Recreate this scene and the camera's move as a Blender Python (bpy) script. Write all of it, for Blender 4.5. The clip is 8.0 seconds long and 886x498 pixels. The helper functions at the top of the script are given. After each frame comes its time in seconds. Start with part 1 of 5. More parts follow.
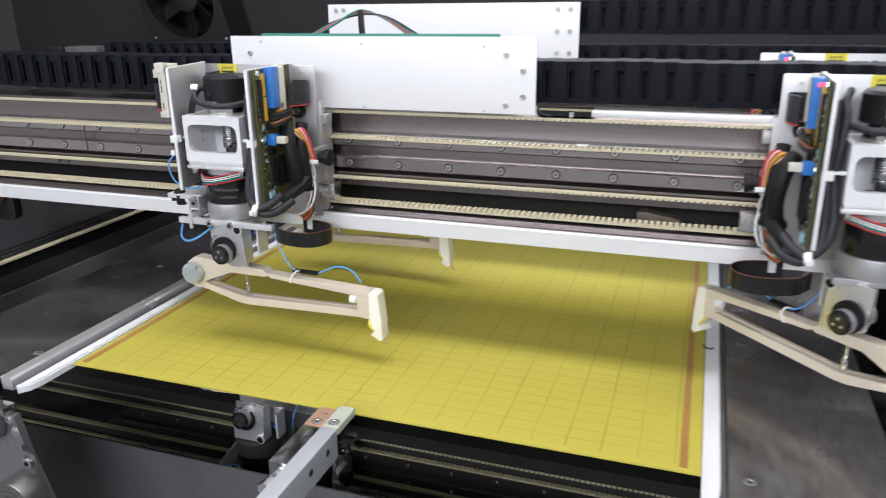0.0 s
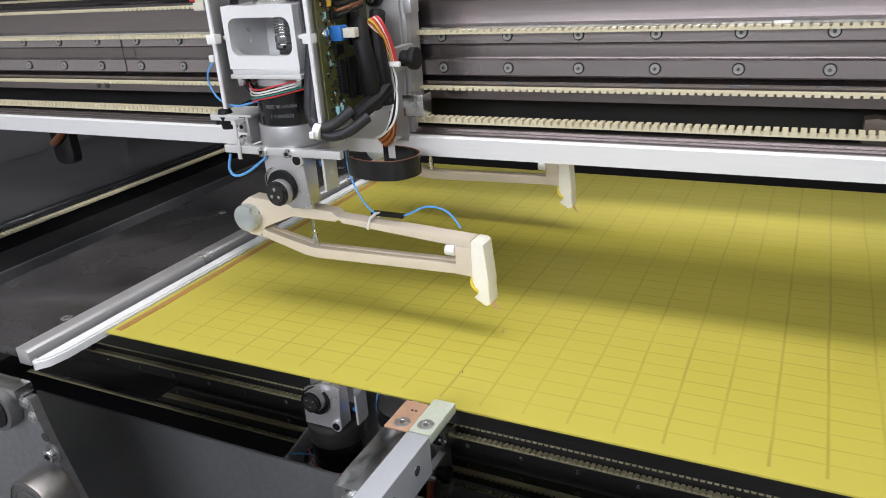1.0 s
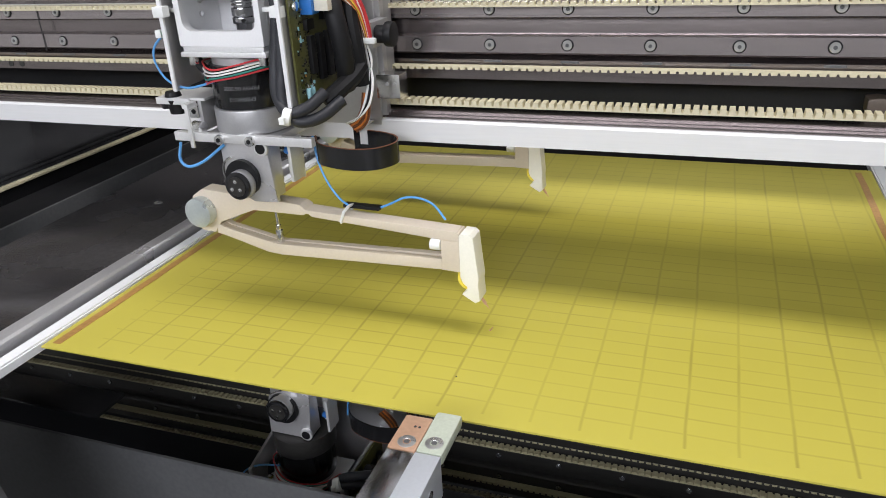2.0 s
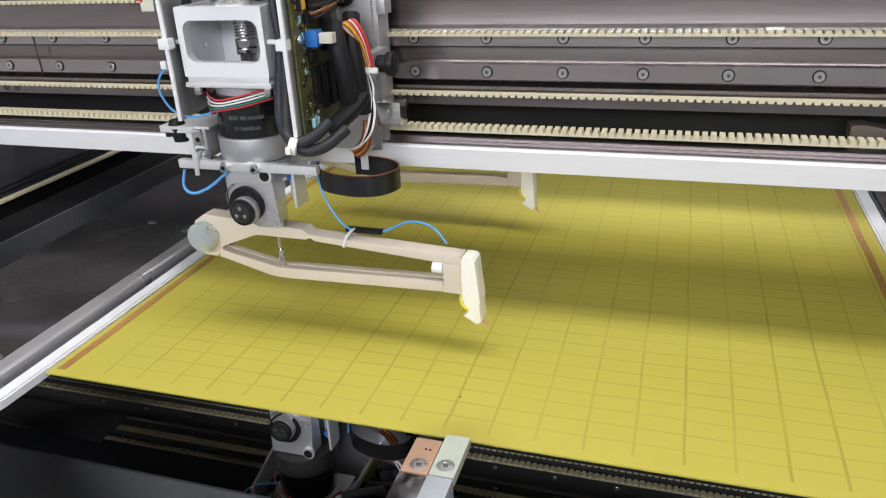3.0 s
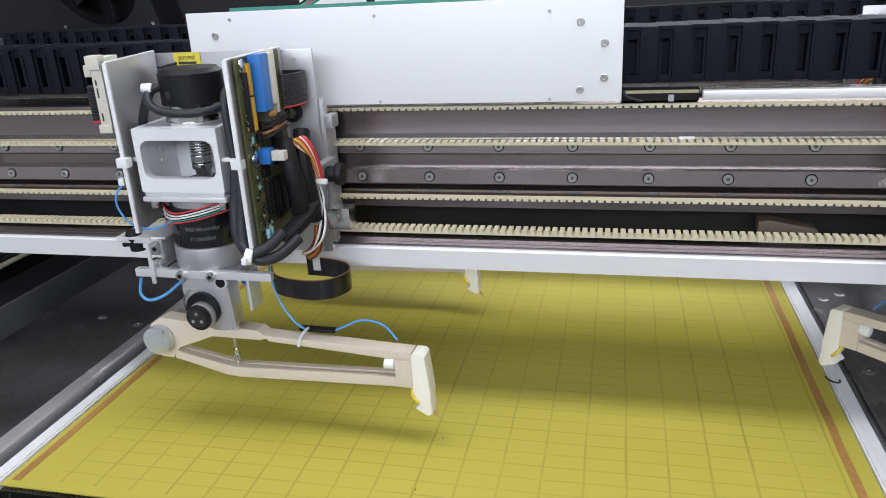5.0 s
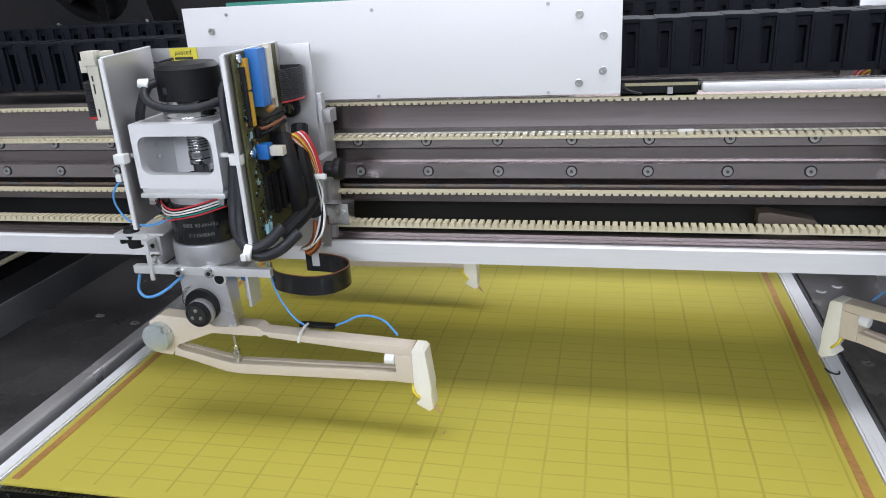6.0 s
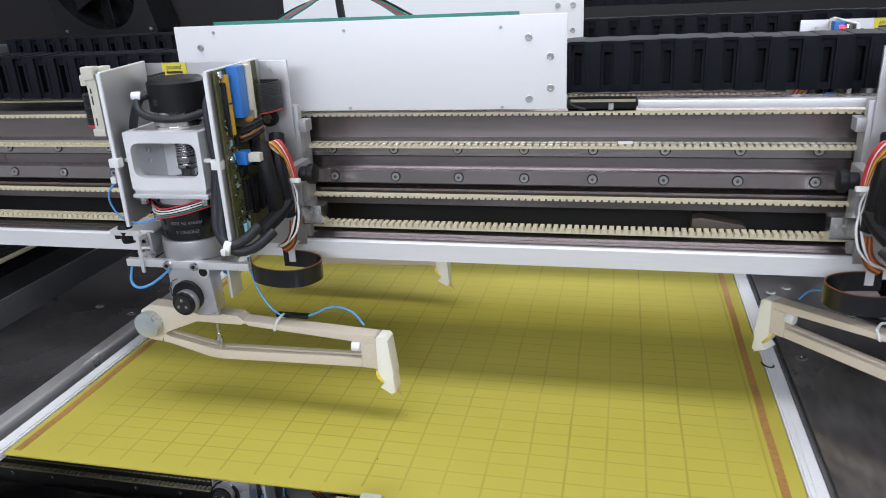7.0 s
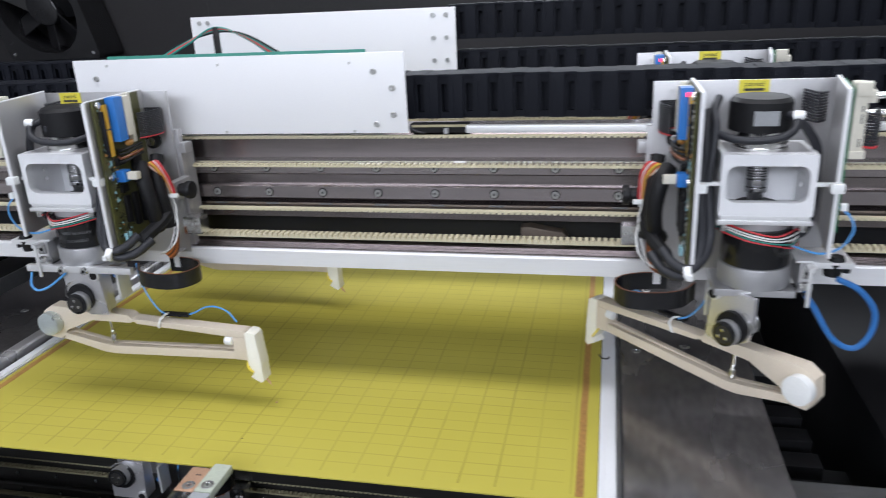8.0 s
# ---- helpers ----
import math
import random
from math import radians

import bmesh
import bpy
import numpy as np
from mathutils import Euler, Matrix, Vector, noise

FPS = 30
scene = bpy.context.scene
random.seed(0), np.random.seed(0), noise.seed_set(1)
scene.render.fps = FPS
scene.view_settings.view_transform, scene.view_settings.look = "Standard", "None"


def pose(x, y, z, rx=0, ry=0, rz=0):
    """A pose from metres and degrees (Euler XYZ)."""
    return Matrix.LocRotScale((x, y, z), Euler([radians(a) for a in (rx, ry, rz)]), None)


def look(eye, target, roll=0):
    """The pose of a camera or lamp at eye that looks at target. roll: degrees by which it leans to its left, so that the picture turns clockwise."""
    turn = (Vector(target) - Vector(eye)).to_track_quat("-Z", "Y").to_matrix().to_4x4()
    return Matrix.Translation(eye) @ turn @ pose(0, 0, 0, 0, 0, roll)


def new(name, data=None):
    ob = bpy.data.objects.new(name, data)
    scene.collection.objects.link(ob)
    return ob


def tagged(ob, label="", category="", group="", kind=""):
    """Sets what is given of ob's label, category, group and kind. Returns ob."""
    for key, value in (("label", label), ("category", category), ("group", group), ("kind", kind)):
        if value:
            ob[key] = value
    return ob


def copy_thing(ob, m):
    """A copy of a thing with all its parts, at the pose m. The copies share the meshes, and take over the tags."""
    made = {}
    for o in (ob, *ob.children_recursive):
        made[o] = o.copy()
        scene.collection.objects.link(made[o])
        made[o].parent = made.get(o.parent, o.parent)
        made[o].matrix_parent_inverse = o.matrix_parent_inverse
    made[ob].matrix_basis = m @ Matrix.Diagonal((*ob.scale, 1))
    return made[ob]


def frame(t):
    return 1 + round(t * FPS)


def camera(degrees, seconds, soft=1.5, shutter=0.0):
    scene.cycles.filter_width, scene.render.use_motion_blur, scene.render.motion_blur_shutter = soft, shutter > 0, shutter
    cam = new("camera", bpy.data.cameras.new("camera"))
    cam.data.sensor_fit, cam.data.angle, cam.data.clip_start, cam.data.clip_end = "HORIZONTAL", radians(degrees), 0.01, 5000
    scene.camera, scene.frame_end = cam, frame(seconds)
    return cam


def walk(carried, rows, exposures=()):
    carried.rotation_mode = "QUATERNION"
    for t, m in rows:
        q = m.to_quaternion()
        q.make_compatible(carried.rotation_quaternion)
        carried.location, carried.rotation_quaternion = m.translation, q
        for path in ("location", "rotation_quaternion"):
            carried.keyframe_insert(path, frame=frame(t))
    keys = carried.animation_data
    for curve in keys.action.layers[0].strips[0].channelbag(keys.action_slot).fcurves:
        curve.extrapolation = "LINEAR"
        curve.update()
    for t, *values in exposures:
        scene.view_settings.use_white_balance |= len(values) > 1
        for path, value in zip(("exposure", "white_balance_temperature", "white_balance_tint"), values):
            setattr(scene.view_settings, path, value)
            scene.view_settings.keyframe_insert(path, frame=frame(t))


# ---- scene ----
cam = camera(61.2, 8.0, 0.95, 0.3)
PATH = [
    (0, (-0.025, 0.028, 0.383), (-0.652, 1.817, -0.255), -0.8),
    (0.5, (-0.08, 0.125, 0.339), (-0.859, 1.838, -0.337), -2.9),
    (1, (-0.116, 0.206, 0.302), (-0.963, 1.854, -0.45), -4.1),
    (1.5, (-0.162, 0.229, 0.3), (-0.917, 1.906, -0.486), -4.4),
    (1.7, (-0.174, 0.232, 0.298), (-0.858, 1.928, -0.51), -3.4),
    (2.8, (-0.196, 0.223, 0.319), (-0.783, 1.936, -0.53), -3.1),
    (3, (-0.199, 0.219, 0.322), (-0.774, 1.948, -0.503), -2.9),
    (3.5, (-0.195, 0.212, 0.346), (-0.745, 1.978, -0.414), -2.8),
    (4, (-0.188, 0.204, 0.367), (-0.68, 2.005, -0.348), -3.0),
    (4.5, (-0.19, 0.2, 0.367), (-0.649, 2.02, -0.325), -2.9),
    (6, (-0.197, 0.2, 0.364), (-0.629, 2.022, -0.339), -3.4),
    (6.5, (-0.179, 0.175, 0.364), (-0.63, 1.996, -0.33), -3.6),
    (7, (-0.145, 0.151, 0.381), (-0.597, 1.971, -0.316), -2.9),
    (7.5, (-0.1, 0.128, 0.394), (-0.571, 1.942, -0.303), -2.1),
    (8, (0.001, 0.089, 0.402), (-0.422, 1.927, -0.265), -2.8),
]
walk(cam, [(t, look(eye, target, roll)) for t, eye, target, roll in PATH],
     [(0, 0.15, 6400, 10), (1, 0.12, 6500, 10), (3, 0.10, 6500, 10), (4.5, -0.06, 6250, 10), (6, -0.10, 6150, 10), (7, -0.14, 6120, 10), (8, -0.08, 6100, 10)])

# ---- light: a workshop with an unseen ceiling strip, fill lamps added front and rear ----
world = bpy.data.worlds.new("workshop_air")
scene.world = world
world.use_nodes = True
world.node_tree.nodes["Background"].inputs[0].default_value = (0.75, 0.82, 0.9, 1)
world.node_tree.nodes["Background"].inputs[1].default_value = 0.05


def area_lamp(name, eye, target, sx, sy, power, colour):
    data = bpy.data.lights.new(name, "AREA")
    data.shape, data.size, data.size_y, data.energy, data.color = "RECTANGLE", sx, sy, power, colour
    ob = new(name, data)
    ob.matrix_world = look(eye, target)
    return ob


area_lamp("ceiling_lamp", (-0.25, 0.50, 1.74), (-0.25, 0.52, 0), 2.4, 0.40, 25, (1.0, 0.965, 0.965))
# added fill from behind, puts a pale sheen on the bed plates
area_lamp("rear_window_light", (0.0, 2.36, 1.22), (0.0, 1.2, 0.3), 2.6, 0.95, 58, (0.95, 0.96, 1.0))
# added bluish fill from the front, brightens the upright faces
area_lamp("window_light", (-0.40, -2.55, 1.22), (-0.40, 0.0, 0.45), 3.2, 1.0, 120, (0.90, 0.92, 1.0))


# ---- materials ----
def mat(name, colour, rough=0.5, metal=0.0, vary=0.12, scale=60.0, bump=0.0, coarse=6.0, stretch=(1, 1, 1), rough_vary=0.1, spec=0.5, coat=0.0, per_piece=0.0):
    m = bpy.data.materials.new(name)
    m.use_nodes = True
    nt = m.node_tree
    b = nt.nodes["Principled BSDF"]
    tc = nt.nodes.new("ShaderNodeTexCoord")
    mp = nt.nodes.new("ShaderNodeMapping")
    mp.inputs["Scale"].default_value = stretch
    nt.links.new(tc.outputs["Object"], mp.inputs[0])
    n1, n2 = nt.nodes.new("ShaderNodeTexNoise"), nt.nodes.new("ShaderNodeTexNoise")
    n1.inputs["Scale"].default_value, n2.inputs["Scale"].default_value = scale * 8, coarse
    n1.inputs["Detail"].default_value, n2.inputs["Detail"].default_value = 4, 5
    for n in (n1, n2):
        nt.links.new(mp.outputs[0], n.inputs["Vector"])
    add = nt.nodes.new("ShaderNodeMath")
    add.operation = "ADD"
    nt.links.new(n1.outputs[0], add.inputs[0])
    nt.links.new(n2.outputs[0], add.inputs[1])
    src = add
    if per_piece:
        oi = nt.nodes.new("ShaderNodeObjectInfo")
        mul = nt.nodes.new("ShaderNodeMath")
        mul.operation = "MULTIPLY_ADD"
        mul.inputs[1].default_value = per_piece
        nt.links.new(oi.outputs["Random"], mul.inputs[0])
        nt.links.new(add.outputs[0], mul.inputs[2])
        src = mul
    rng = nt.nodes.new("ShaderNodeMapRange")
    rng.inputs[1].default_value, rng.inputs[2].default_value = 0.6, 1.4
    rng.inputs[3].default_value, rng.inputs[4].default_value = 1 - vary, 1 + vary
    nt.links.new(src.outputs[0], rng.inputs[0])
    mix = nt.nodes.new("ShaderNodeVectorMath")
    mix.operation = "SCALE"
    mix.inputs[0].default_value = colour
    nt.links.new(rng.outputs[0], mix.inputs["Scale"])
    nt.links.new(mix.outputs[0], b.inputs["Base Color"])
    rr = nt.nodes.new("ShaderNodeMapRange")
    rr.inputs[1].default_value, rr.inputs[2].default_value = 0.3, 0.7
    rr.inputs[3].default_value, rr.inputs[4].default_value = max(0.02, rough - rough_vary), min(1, rough + rough_vary)
    nt.links.new(n2.outputs[0], rr.inputs[0])
    nt.links.new(rr.outputs[0], b.inputs["Roughness"])
    b.inputs["Metallic"].default_value = metal
    b.inputs["Specular IOR Level"].default_value = spec
    b.inputs["Coat Weight"].default_value = coat
    if bump:
        bp = nt.nodes.new("ShaderNodeBump")
        bp.inputs["Strength"].default_value, bp.inputs["Distance"].default_value = bump, 0.0004
        nt.links.new(n1.outputs[0], bp.inputs["Height"])
        nt.links.new(bp.outputs[0], b.inputs["Normal"])
    return m


BRUSHED = mat("brushed_steel_beam", (0.235, 0.206, 0.203), 0.25, 0.95, 0.16, 40, 0.10, 5, (0.04, 1, 1), rough_vary=0.05)
RAIL = mat("ground_rail_steel", (0.41, 0.368, 0.368), 0.25, 0.9, 0.12, 40, 0.06, 5, (0.04, 1, 1))
ALU = mat("matt_aluminium", (0.79, 0.79, 0.79), 0.40, 0.55, 0.06, 80, 0.08, 9)
ALU_WHITE = mat("anodised_white_aluminium", (0.80, 0.80, 0.81), 0.55, 0.15, 0.03, 90, 0.05, 4)
BAR_WHITE = mat("anodised_bar", (0.74, 0.74, 0.75), 0.45, 0.25, 0.04, 60, 0.05, 6, (0.05, 1, 1))
PLATE = mat("sheet_aluminium", (0.55, 0.545, 0.55), 0.38, 0.75, 0.05, 70, 0.02, 12)
CHROME = mat("bright_steel", (0.75, 0.75, 0.74), 0.18, 1.0, 0.06, 60, 0, 20)
ZINCW = mat("zinc_screw", (0.52, 0.52, 0.51), 0.30, 0.85, 0.1, 60, 0, 40)
CLEVIS = mat("bright_milled_aluminium", (0.66, 0.65, 0.66), 0.32, 0.7, 0.06, 70, 0.04, 14)
ZINC = mat("zinc_disc", (0.62, 0.68, 0.68), 0.32, 0.7, 0.08, 60, 0.05, 25)
CAST = mat("motor_casing", (0.46, 0.46, 0.47), 0.42, 0.6, 0.07, 90, 0.12, 10)
BLACK = mat("black_plastic", (0.009, 0.009, 0.010), 0.5, 0, 0.25, 60, 0.08, 8, spec=0.25)
BLACK_GLOSS = mat("black_enamel", (0.012, 0.012, 0.013), 0.22, 0, 0.2, 60, 0.03, 8)
CHAINM = mat("charcoal_nylon", (0.007, 0.008, 0.012), 0.6, 0, 0.22, 50, 0.15, 6, spec=0.12, per_piece=0.3)
RUBBER = mat("grey_cable_rubber", (0.026, 0.027, 0.032), 0.46, 0, 0.2, 60, 0.1, 10, spec=0.35)
BELT = mat("cream_polyurethane", (0.58, 0.53, 0.37), 0.5, 0, 0.10, 40, 0.05, 5)
ARM = mat("beige_ceramic", (0.66, 0.58, 0.47), 0.5, 0, 0.05, 60, 0.06, 12)
IVORY = mat("ivory_plastic", (0.86, 0.84, 0.74), 0.36, 0, 0.04, 60, 0.03, 12)
NYLON = mat("white_nylon", (0.80, 0.81, 0.80), 0.35, 0, 0.05, 60, 0, 12)
WHITE_LIP = mat("white_plastic_rail", (0.80, 0.81, 0.83), 0.35, 0, 0.05, 50, 0.05, 6)
COPPER = mat("copper_strip", (0.40, 0.215, 0.065), 0.45, 0.05, 0.3, 30, 0.05, 9)
COPPER_TAB = mat("copper_tab", (0.58, 0.36, 0.24), 0.4, 0.35, 0.12, 50, 0.08, 15)
GREEN_TAB = mat("pale_glass_epoxy", (0.47, 0.51, 0.42), 0.35, 0, 0.12, 60, 0.06, 30)
DARKPLATE = mat("worn_dark_plate", (0.140, 0.133, 0.136), 0.24, 0.75, 0.30, 25, 0.06, 9, rough_vary=0.12)
DARKSHEET = mat("dark_grey_sheet", (0.12, 0.122, 0.125), 0.34, 0.3, 0.18, 30, 0.06, 5)
GREYSHEET = mat("grey_steel_sheet", (0.29, 0.295, 0.305), 0.26, 0.75, 0.2, 20, 0.05, 3, (1, 0.1, 1))
CABINET = mat("black_cabinet", (0.008, 0.008, 0.009), 0.5, 0, 0.25, 20, 0.06, 3, spec=0.2)
BACKWALL = mat("charcoal_panel", (0.020, 0.019, 0.020), 0.5, 0, 0.15, 20, 0.05, 2, spec=0.25)
PCB_OLIVE = mat("olive_circuit_board", (0.075, 0.075, 0.02), 0.35, 0, 0.35, 45, 0.1, 60)
PCB_GREEN = mat("green_circuit_board", (0.02, 0.17, 0.075), 0.3, 0, 0.25, 45, 0.1, 50)
PCB_TEAL = mat("teal_circuit_board", (0.06, 0.28, 0.22), 0.35, 0, 0.12, 45, 0.05, 30)
BLUE = mat("blue_plastic", (0.025, 0.16, 0.50), 0.35, 0, 0.08, 50, 0, 20)
BLUE_WIRE = mat("blue_wire", (0.10, 0.33, 0.70), 0.4, 0, 0.06, 50, 0, 20)
YELLOWC = mat("amber_connector", (0.66, 0.38, 0.03), 0.38, 0, 0.1, 50, 0, 20)
BEIGE = mat("beige_plastic", (0.62, 0.59, 0.50), 0.45, 0, 0.07, 50, 0, 20)
STICKER = mat("yellow_sticker", (0.75, 0.66, 0.06), 0.5, 0, 0.06, 50, 0, 20)
INK = mat("dark_print", (0.03, 0.03, 0.03), 0.6)
PRINT = mat("pale_print", (0.15, 0.155, 0.16), 0.6)
RATING = mat("rating_label", (0.30, 0.31, 0.32), 0.4)
RED = mat("red_wire", (0.58, 0.04, 0.05), 0.4)
ORANGE = mat("orange_wire", (0.70, 0.22, 0.05), 0.4)
BROWN = mat("brown_wire", (0.20, 0.07, 0.03), 0.45)
WHITEW = mat("white_wire", (0.78, 0.77, 0.75), 0.4)
GREENW = mat("green_wire", (0.03, 0.24, 0.20), 0.4)
YELLOWW = mat("yellow_wire", (0.75, 0.60, 0.06), 0.4)
CYAN = mat("pale_blue_resistor", (0.28, 0.50, 0.55), 0.4)
TAN = mat("tan_capacitor", (0.60, 0.30, 0.08), 0.4)
# dark drum steel; also carries the shade on metal below the panel
DARK_SHADED = mat("dark_and_shaded_steel", (0.055, 0.053, 0.050), 0.4, 0.6, 0.2, 40, 0.1, 5, (0.04, 1, 1))
# cream belt darkened for shade below the panel; also the olive strip
SHADED_OLIVE = mat("dull_shaded_olive", (0.34, 0.31, 0.19), 0.55, 0, 0.15, 40, 0.05, 5)
SIDE_SHEET = mat("streaked_steel_sheet", (0.34, 0.345, 0.36), 0.22, 0.9, 0.45, 14, 0.05, 2.2, (1, 0.12, 1), rough_vary=0.14)
TURNED = mat("turned_steel", (0.26, 0.25, 0.245), 0.36, 0.9, 0.15, 60, 0.1, 30)
POLISHED = mat("polished_steel", (0.40, 0.40, 0.41), 0.14, 1.0, 0.1, 40, 0, 12)
CLAMP_BAR = mat("clamp_bar_anodised", (0.60, 0.63, 0.68), 0.40, 0.5, 0.05, 60, 0.06, 8)
DARK_BLUE = mat("dark_blue_wire", (0.03, 0.15, 0.42), 0.4)
TAN_DULL = mat("dull_tan_plastic", (0.11, 0.085, 0.065), 0.5)
# right bed plate: scuffed, and lightened for the bright haze it reflects
SCUFFED_LIT = mat("scuffed_lit_steel_plate", (0.34, 0.325, 0.325), 0.25, 0.85, 0.35, 18, 0.06, 9, (1, 0.35, 1), rough_vary=0.14)
WALLPAINT = mat("workshop_paint", (0.62, 0.62, 0.60), 0.7, 0, 0.06, 5, 0.05, 1)
FLOORM = mat("grey_workshop_floor", (0.22, 0.22, 0.22), 0.45, 0, 0.15, 5, 0.05, 1)
CEILM = mat("ceiling_paint", (0.75, 0.75, 0.74), 0.8, 0, 0.05, 5, 0.05, 1)


def led_material():
    m = bpy.data.materials.new("red_led")
    m.use_nodes = True
    b = m.node_tree.nodes["Principled BSDF"]
    b.inputs["Base Color"].default_value = (0.8, 0.02, 0.05, 1)
    b.inputs["Emission Color"].default_value = (1.0, 0.03, 0.08, 1)
    b.inputs["Emission Strength"].default_value = 4.0
    return m


LED = led_material()

# pitch and phase of the fine ruled net in the test panel
NET_X, NET_X0, NET_Y, NET_Y0 = 0.03135, -0.179, 0.01625, 0.6420


def panel_material():
    m = bpy.data.materials.new("yellow_glass_epoxy")
    m.use_nodes = True
    nt = m.node_tree
    b = nt.nodes["Principled BSDF"]
    N, K = nt.nodes.new, nt.links.new
    tc = N("ShaderNodeTexCoord")
    warp = N("ShaderNodeTexNoise")
    warp.inputs["Scale"].default_value = 9.0
    K(tc.outputs["Object"], warp.inputs["Vector"])
    sep = N("ShaderNodeSeparateXYZ")
    K(tc.outputs["Object"], sep.inputs[0])

    def op(kind, a, c=None, d=None):
        n = N("ShaderNodeMath")
        n.operation = kind
        for i, v in enumerate((a, c, d)):
            if v is None:
                continue
            if isinstance(v, (int, float)):
                n.inputs[i].default_value = v
            else:
                K(v, n.inputs[i])
        return n.outputs[0]

    wob = op("MULTIPLY", op("SUBTRACT", warp.outputs[0], 0.5), 0.004)

    def lines(axis, pitch, zero, half, strength, low, high):
        s = op("DIVIDE", op("SUBTRACT", op("ADD", axis, wob), zero), pitch)
        f = op("ABSOLUTE", op("SUBTRACT", op("FRACT", op("ADD", s, 0.5)), 0.5))
        edge = N("ShaderNodeMapRange")
        edge.interpolation_type = "SMOOTHSTEP"
        K(f, edge.inputs[0])
        edge.inputs[1].default_value, edge.inputs[2].default_value = half * 0.1 / pitch, half * 2.0 / pitch
        edge.inputs[3].default_value, edge.inputs[4].default_value = strength, 0.0
        row = N("ShaderNodeTexWhiteNoise")
        row.noise_dimensions = "1D"
        K(op("FLOOR", op("ADD", s, 0.5)), row.inputs["W"])
        fade = op("MULTIPLY_ADD", row.outputs[0], 0.35, 0.65)
        inside = op("MULTIPLY", op("GREATER_THAN", sep.outputs[0], low[0]), op("LESS_THAN", sep.outputs[0], high[0]))
        inside = op("MULTIPLY", inside, op("GREATER_THAN", sep.outputs[1], low[1]))
        return op("MULTIPLY", op("MULTIPLY", edge.outputs[0], fade), inside)

    lx = lines(sep.outputs[0], NET_X, NET_X0, 0.00085, 0.46, (-0.645, 0.612), (-0.02, 9))
    ly = lines(sep.outputs[1], NET_Y, NET_Y0, 0.00068, 0.33, (-0.625, 0.612), (-0.028, 9))
    patch = N("ShaderNodeTexNoise")
    patch.inputs["Scale"].default_value, patch.inputs["Detail"].default_value = 16.0, 3
    K(tc.outputs["Object"], patch.inputs["Vector"])
    worn = N("ShaderNodeMapRange")
    K(patch.outputs[0], worn.inputs[0])
    worn.inputs[1].default_value, worn.inputs[2].default_value, worn.inputs[3].default_value, worn.inputs[4].default_value = 0.35, 0.65, 0.5, 1.0
    net = op("MULTIPLY", op("MAXIMUM", lx, ly), worn.outputs[0])
    ramp = N("ShaderNodeMix")
    ramp.data_type = "RGBA"
    big = N("ShaderNodeTexNoise")
    big.inputs["Scale"].default_value, big.inputs["Detail"].default_value = 5.0, 6
    K(tc.outputs["Object"], big.inputs["Vector"])
    K(big.outputs[0], ramp.inputs[0])
    ramp.inputs[6].default_value, ramp.inputs[7].default_value = (0.460, 0.400, 0.059, 1), (0.535, 0.472, 0.080, 1)
    weave = N("ShaderNodeTexNoise")
    weave.inputs["Scale"].default_value = 700
    K(tc.outputs["Object"], weave.inputs["Vector"])
    mix = N("ShaderNodeMix")
    mix.data_type = "RGBA"
    K(net, mix.inputs[0])
    K(ramp.outputs[2], mix.inputs[6])
    mix.inputs[7].default_value = (0.14, 0.095, 0.018, 1)
    K(mix.outputs[2], b.inputs["Base Color"])
    b.inputs["Roughness"].default_value = 0.42
    b.inputs["Specular IOR Level"].default_value = 0.4
    bp = N("ShaderNodeBump")
    bp.inputs["Strength"].default_value, bp.inputs["Distance"].default_value = 0.08, 0.0003
    K(weave.outputs[0], bp.inputs["Height"])
    K(bp.outputs[0], b.inputs["Normal"])
    return m


PANEL = panel_material()


# ---- mesh helpers ----
def box(bm, x0, x1, y0, y1, z0, z1, bevel=0.0, turn=None):
    m = Matrix.LocRotScale(((x0 + x1) / 2, (y0 + y1) / 2, (z0 + z1) / 2), None, (x1 - x0, y1 - y0, z1 - z0))
    r = bmesh.ops.create_cube(bm, size=1, matrix=(turn @ m) if turn else m)
    if bevel:
        edges = list({e for v in r["verts"] for e in v.link_edges})
        bmesh.ops.bevel(bm, geom=edges, offset=bevel, segments=2, affect="EDGES", profile=0.7)
    return bm


def cyl(bm, p0, p1, r0, r1=None, seg=28, bevel=0.0):
    p0, p1 = Vector(p0), Vector(p1)
    d = p1 - p0
    m = Matrix.Translation((p0 + p1) / 2) @ d.to_track_quat("Z", "Y").to_matrix().to_4x4()
    r = bmesh.ops.create_cone(bm, cap_ends=True, segments=seg, radius1=r0, radius2=r0 if r1 is None else r1, depth=d.length, matrix=m)
    if bevel:
        rims = [e for v in r["verts"] for e in v.link_edges if any(len(f.verts) > 4 for f in e.link_faces)]
        bmesh.ops.bevel(bm, geom=list(set(rims)), offset=bevel, segments=2, affect="EDGES", profile=0.6)
    return bm


def prism(bm, pts, y0, y1, bevel=0.0):
    """A flat shape in x and z, drawn out along y."""
    a = [bm.verts.new((x, y0, z)) for x, z in pts]
    c = [bm.verts.new((x, y1, z)) for x, z in pts]
    fs = [bm.faces.new(a), bm.faces.new(list(reversed(c)))]
    n = len(pts)
    for i in range(n):
        fs.append(bm.faces.new((a[(i + 1) % n], a[i], c[i], c[(i + 1) % n])))
    bmesh.ops.recalc_face_normals(bm, faces=fs)
    if bevel:
        edges = [e for v in a + c for e in v.link_edges]
        bmesh.ops.bevel(bm, geom=list(set(edges)), offset=bevel, segments=2, affect="EDGES", profile=0.7)
    return bm


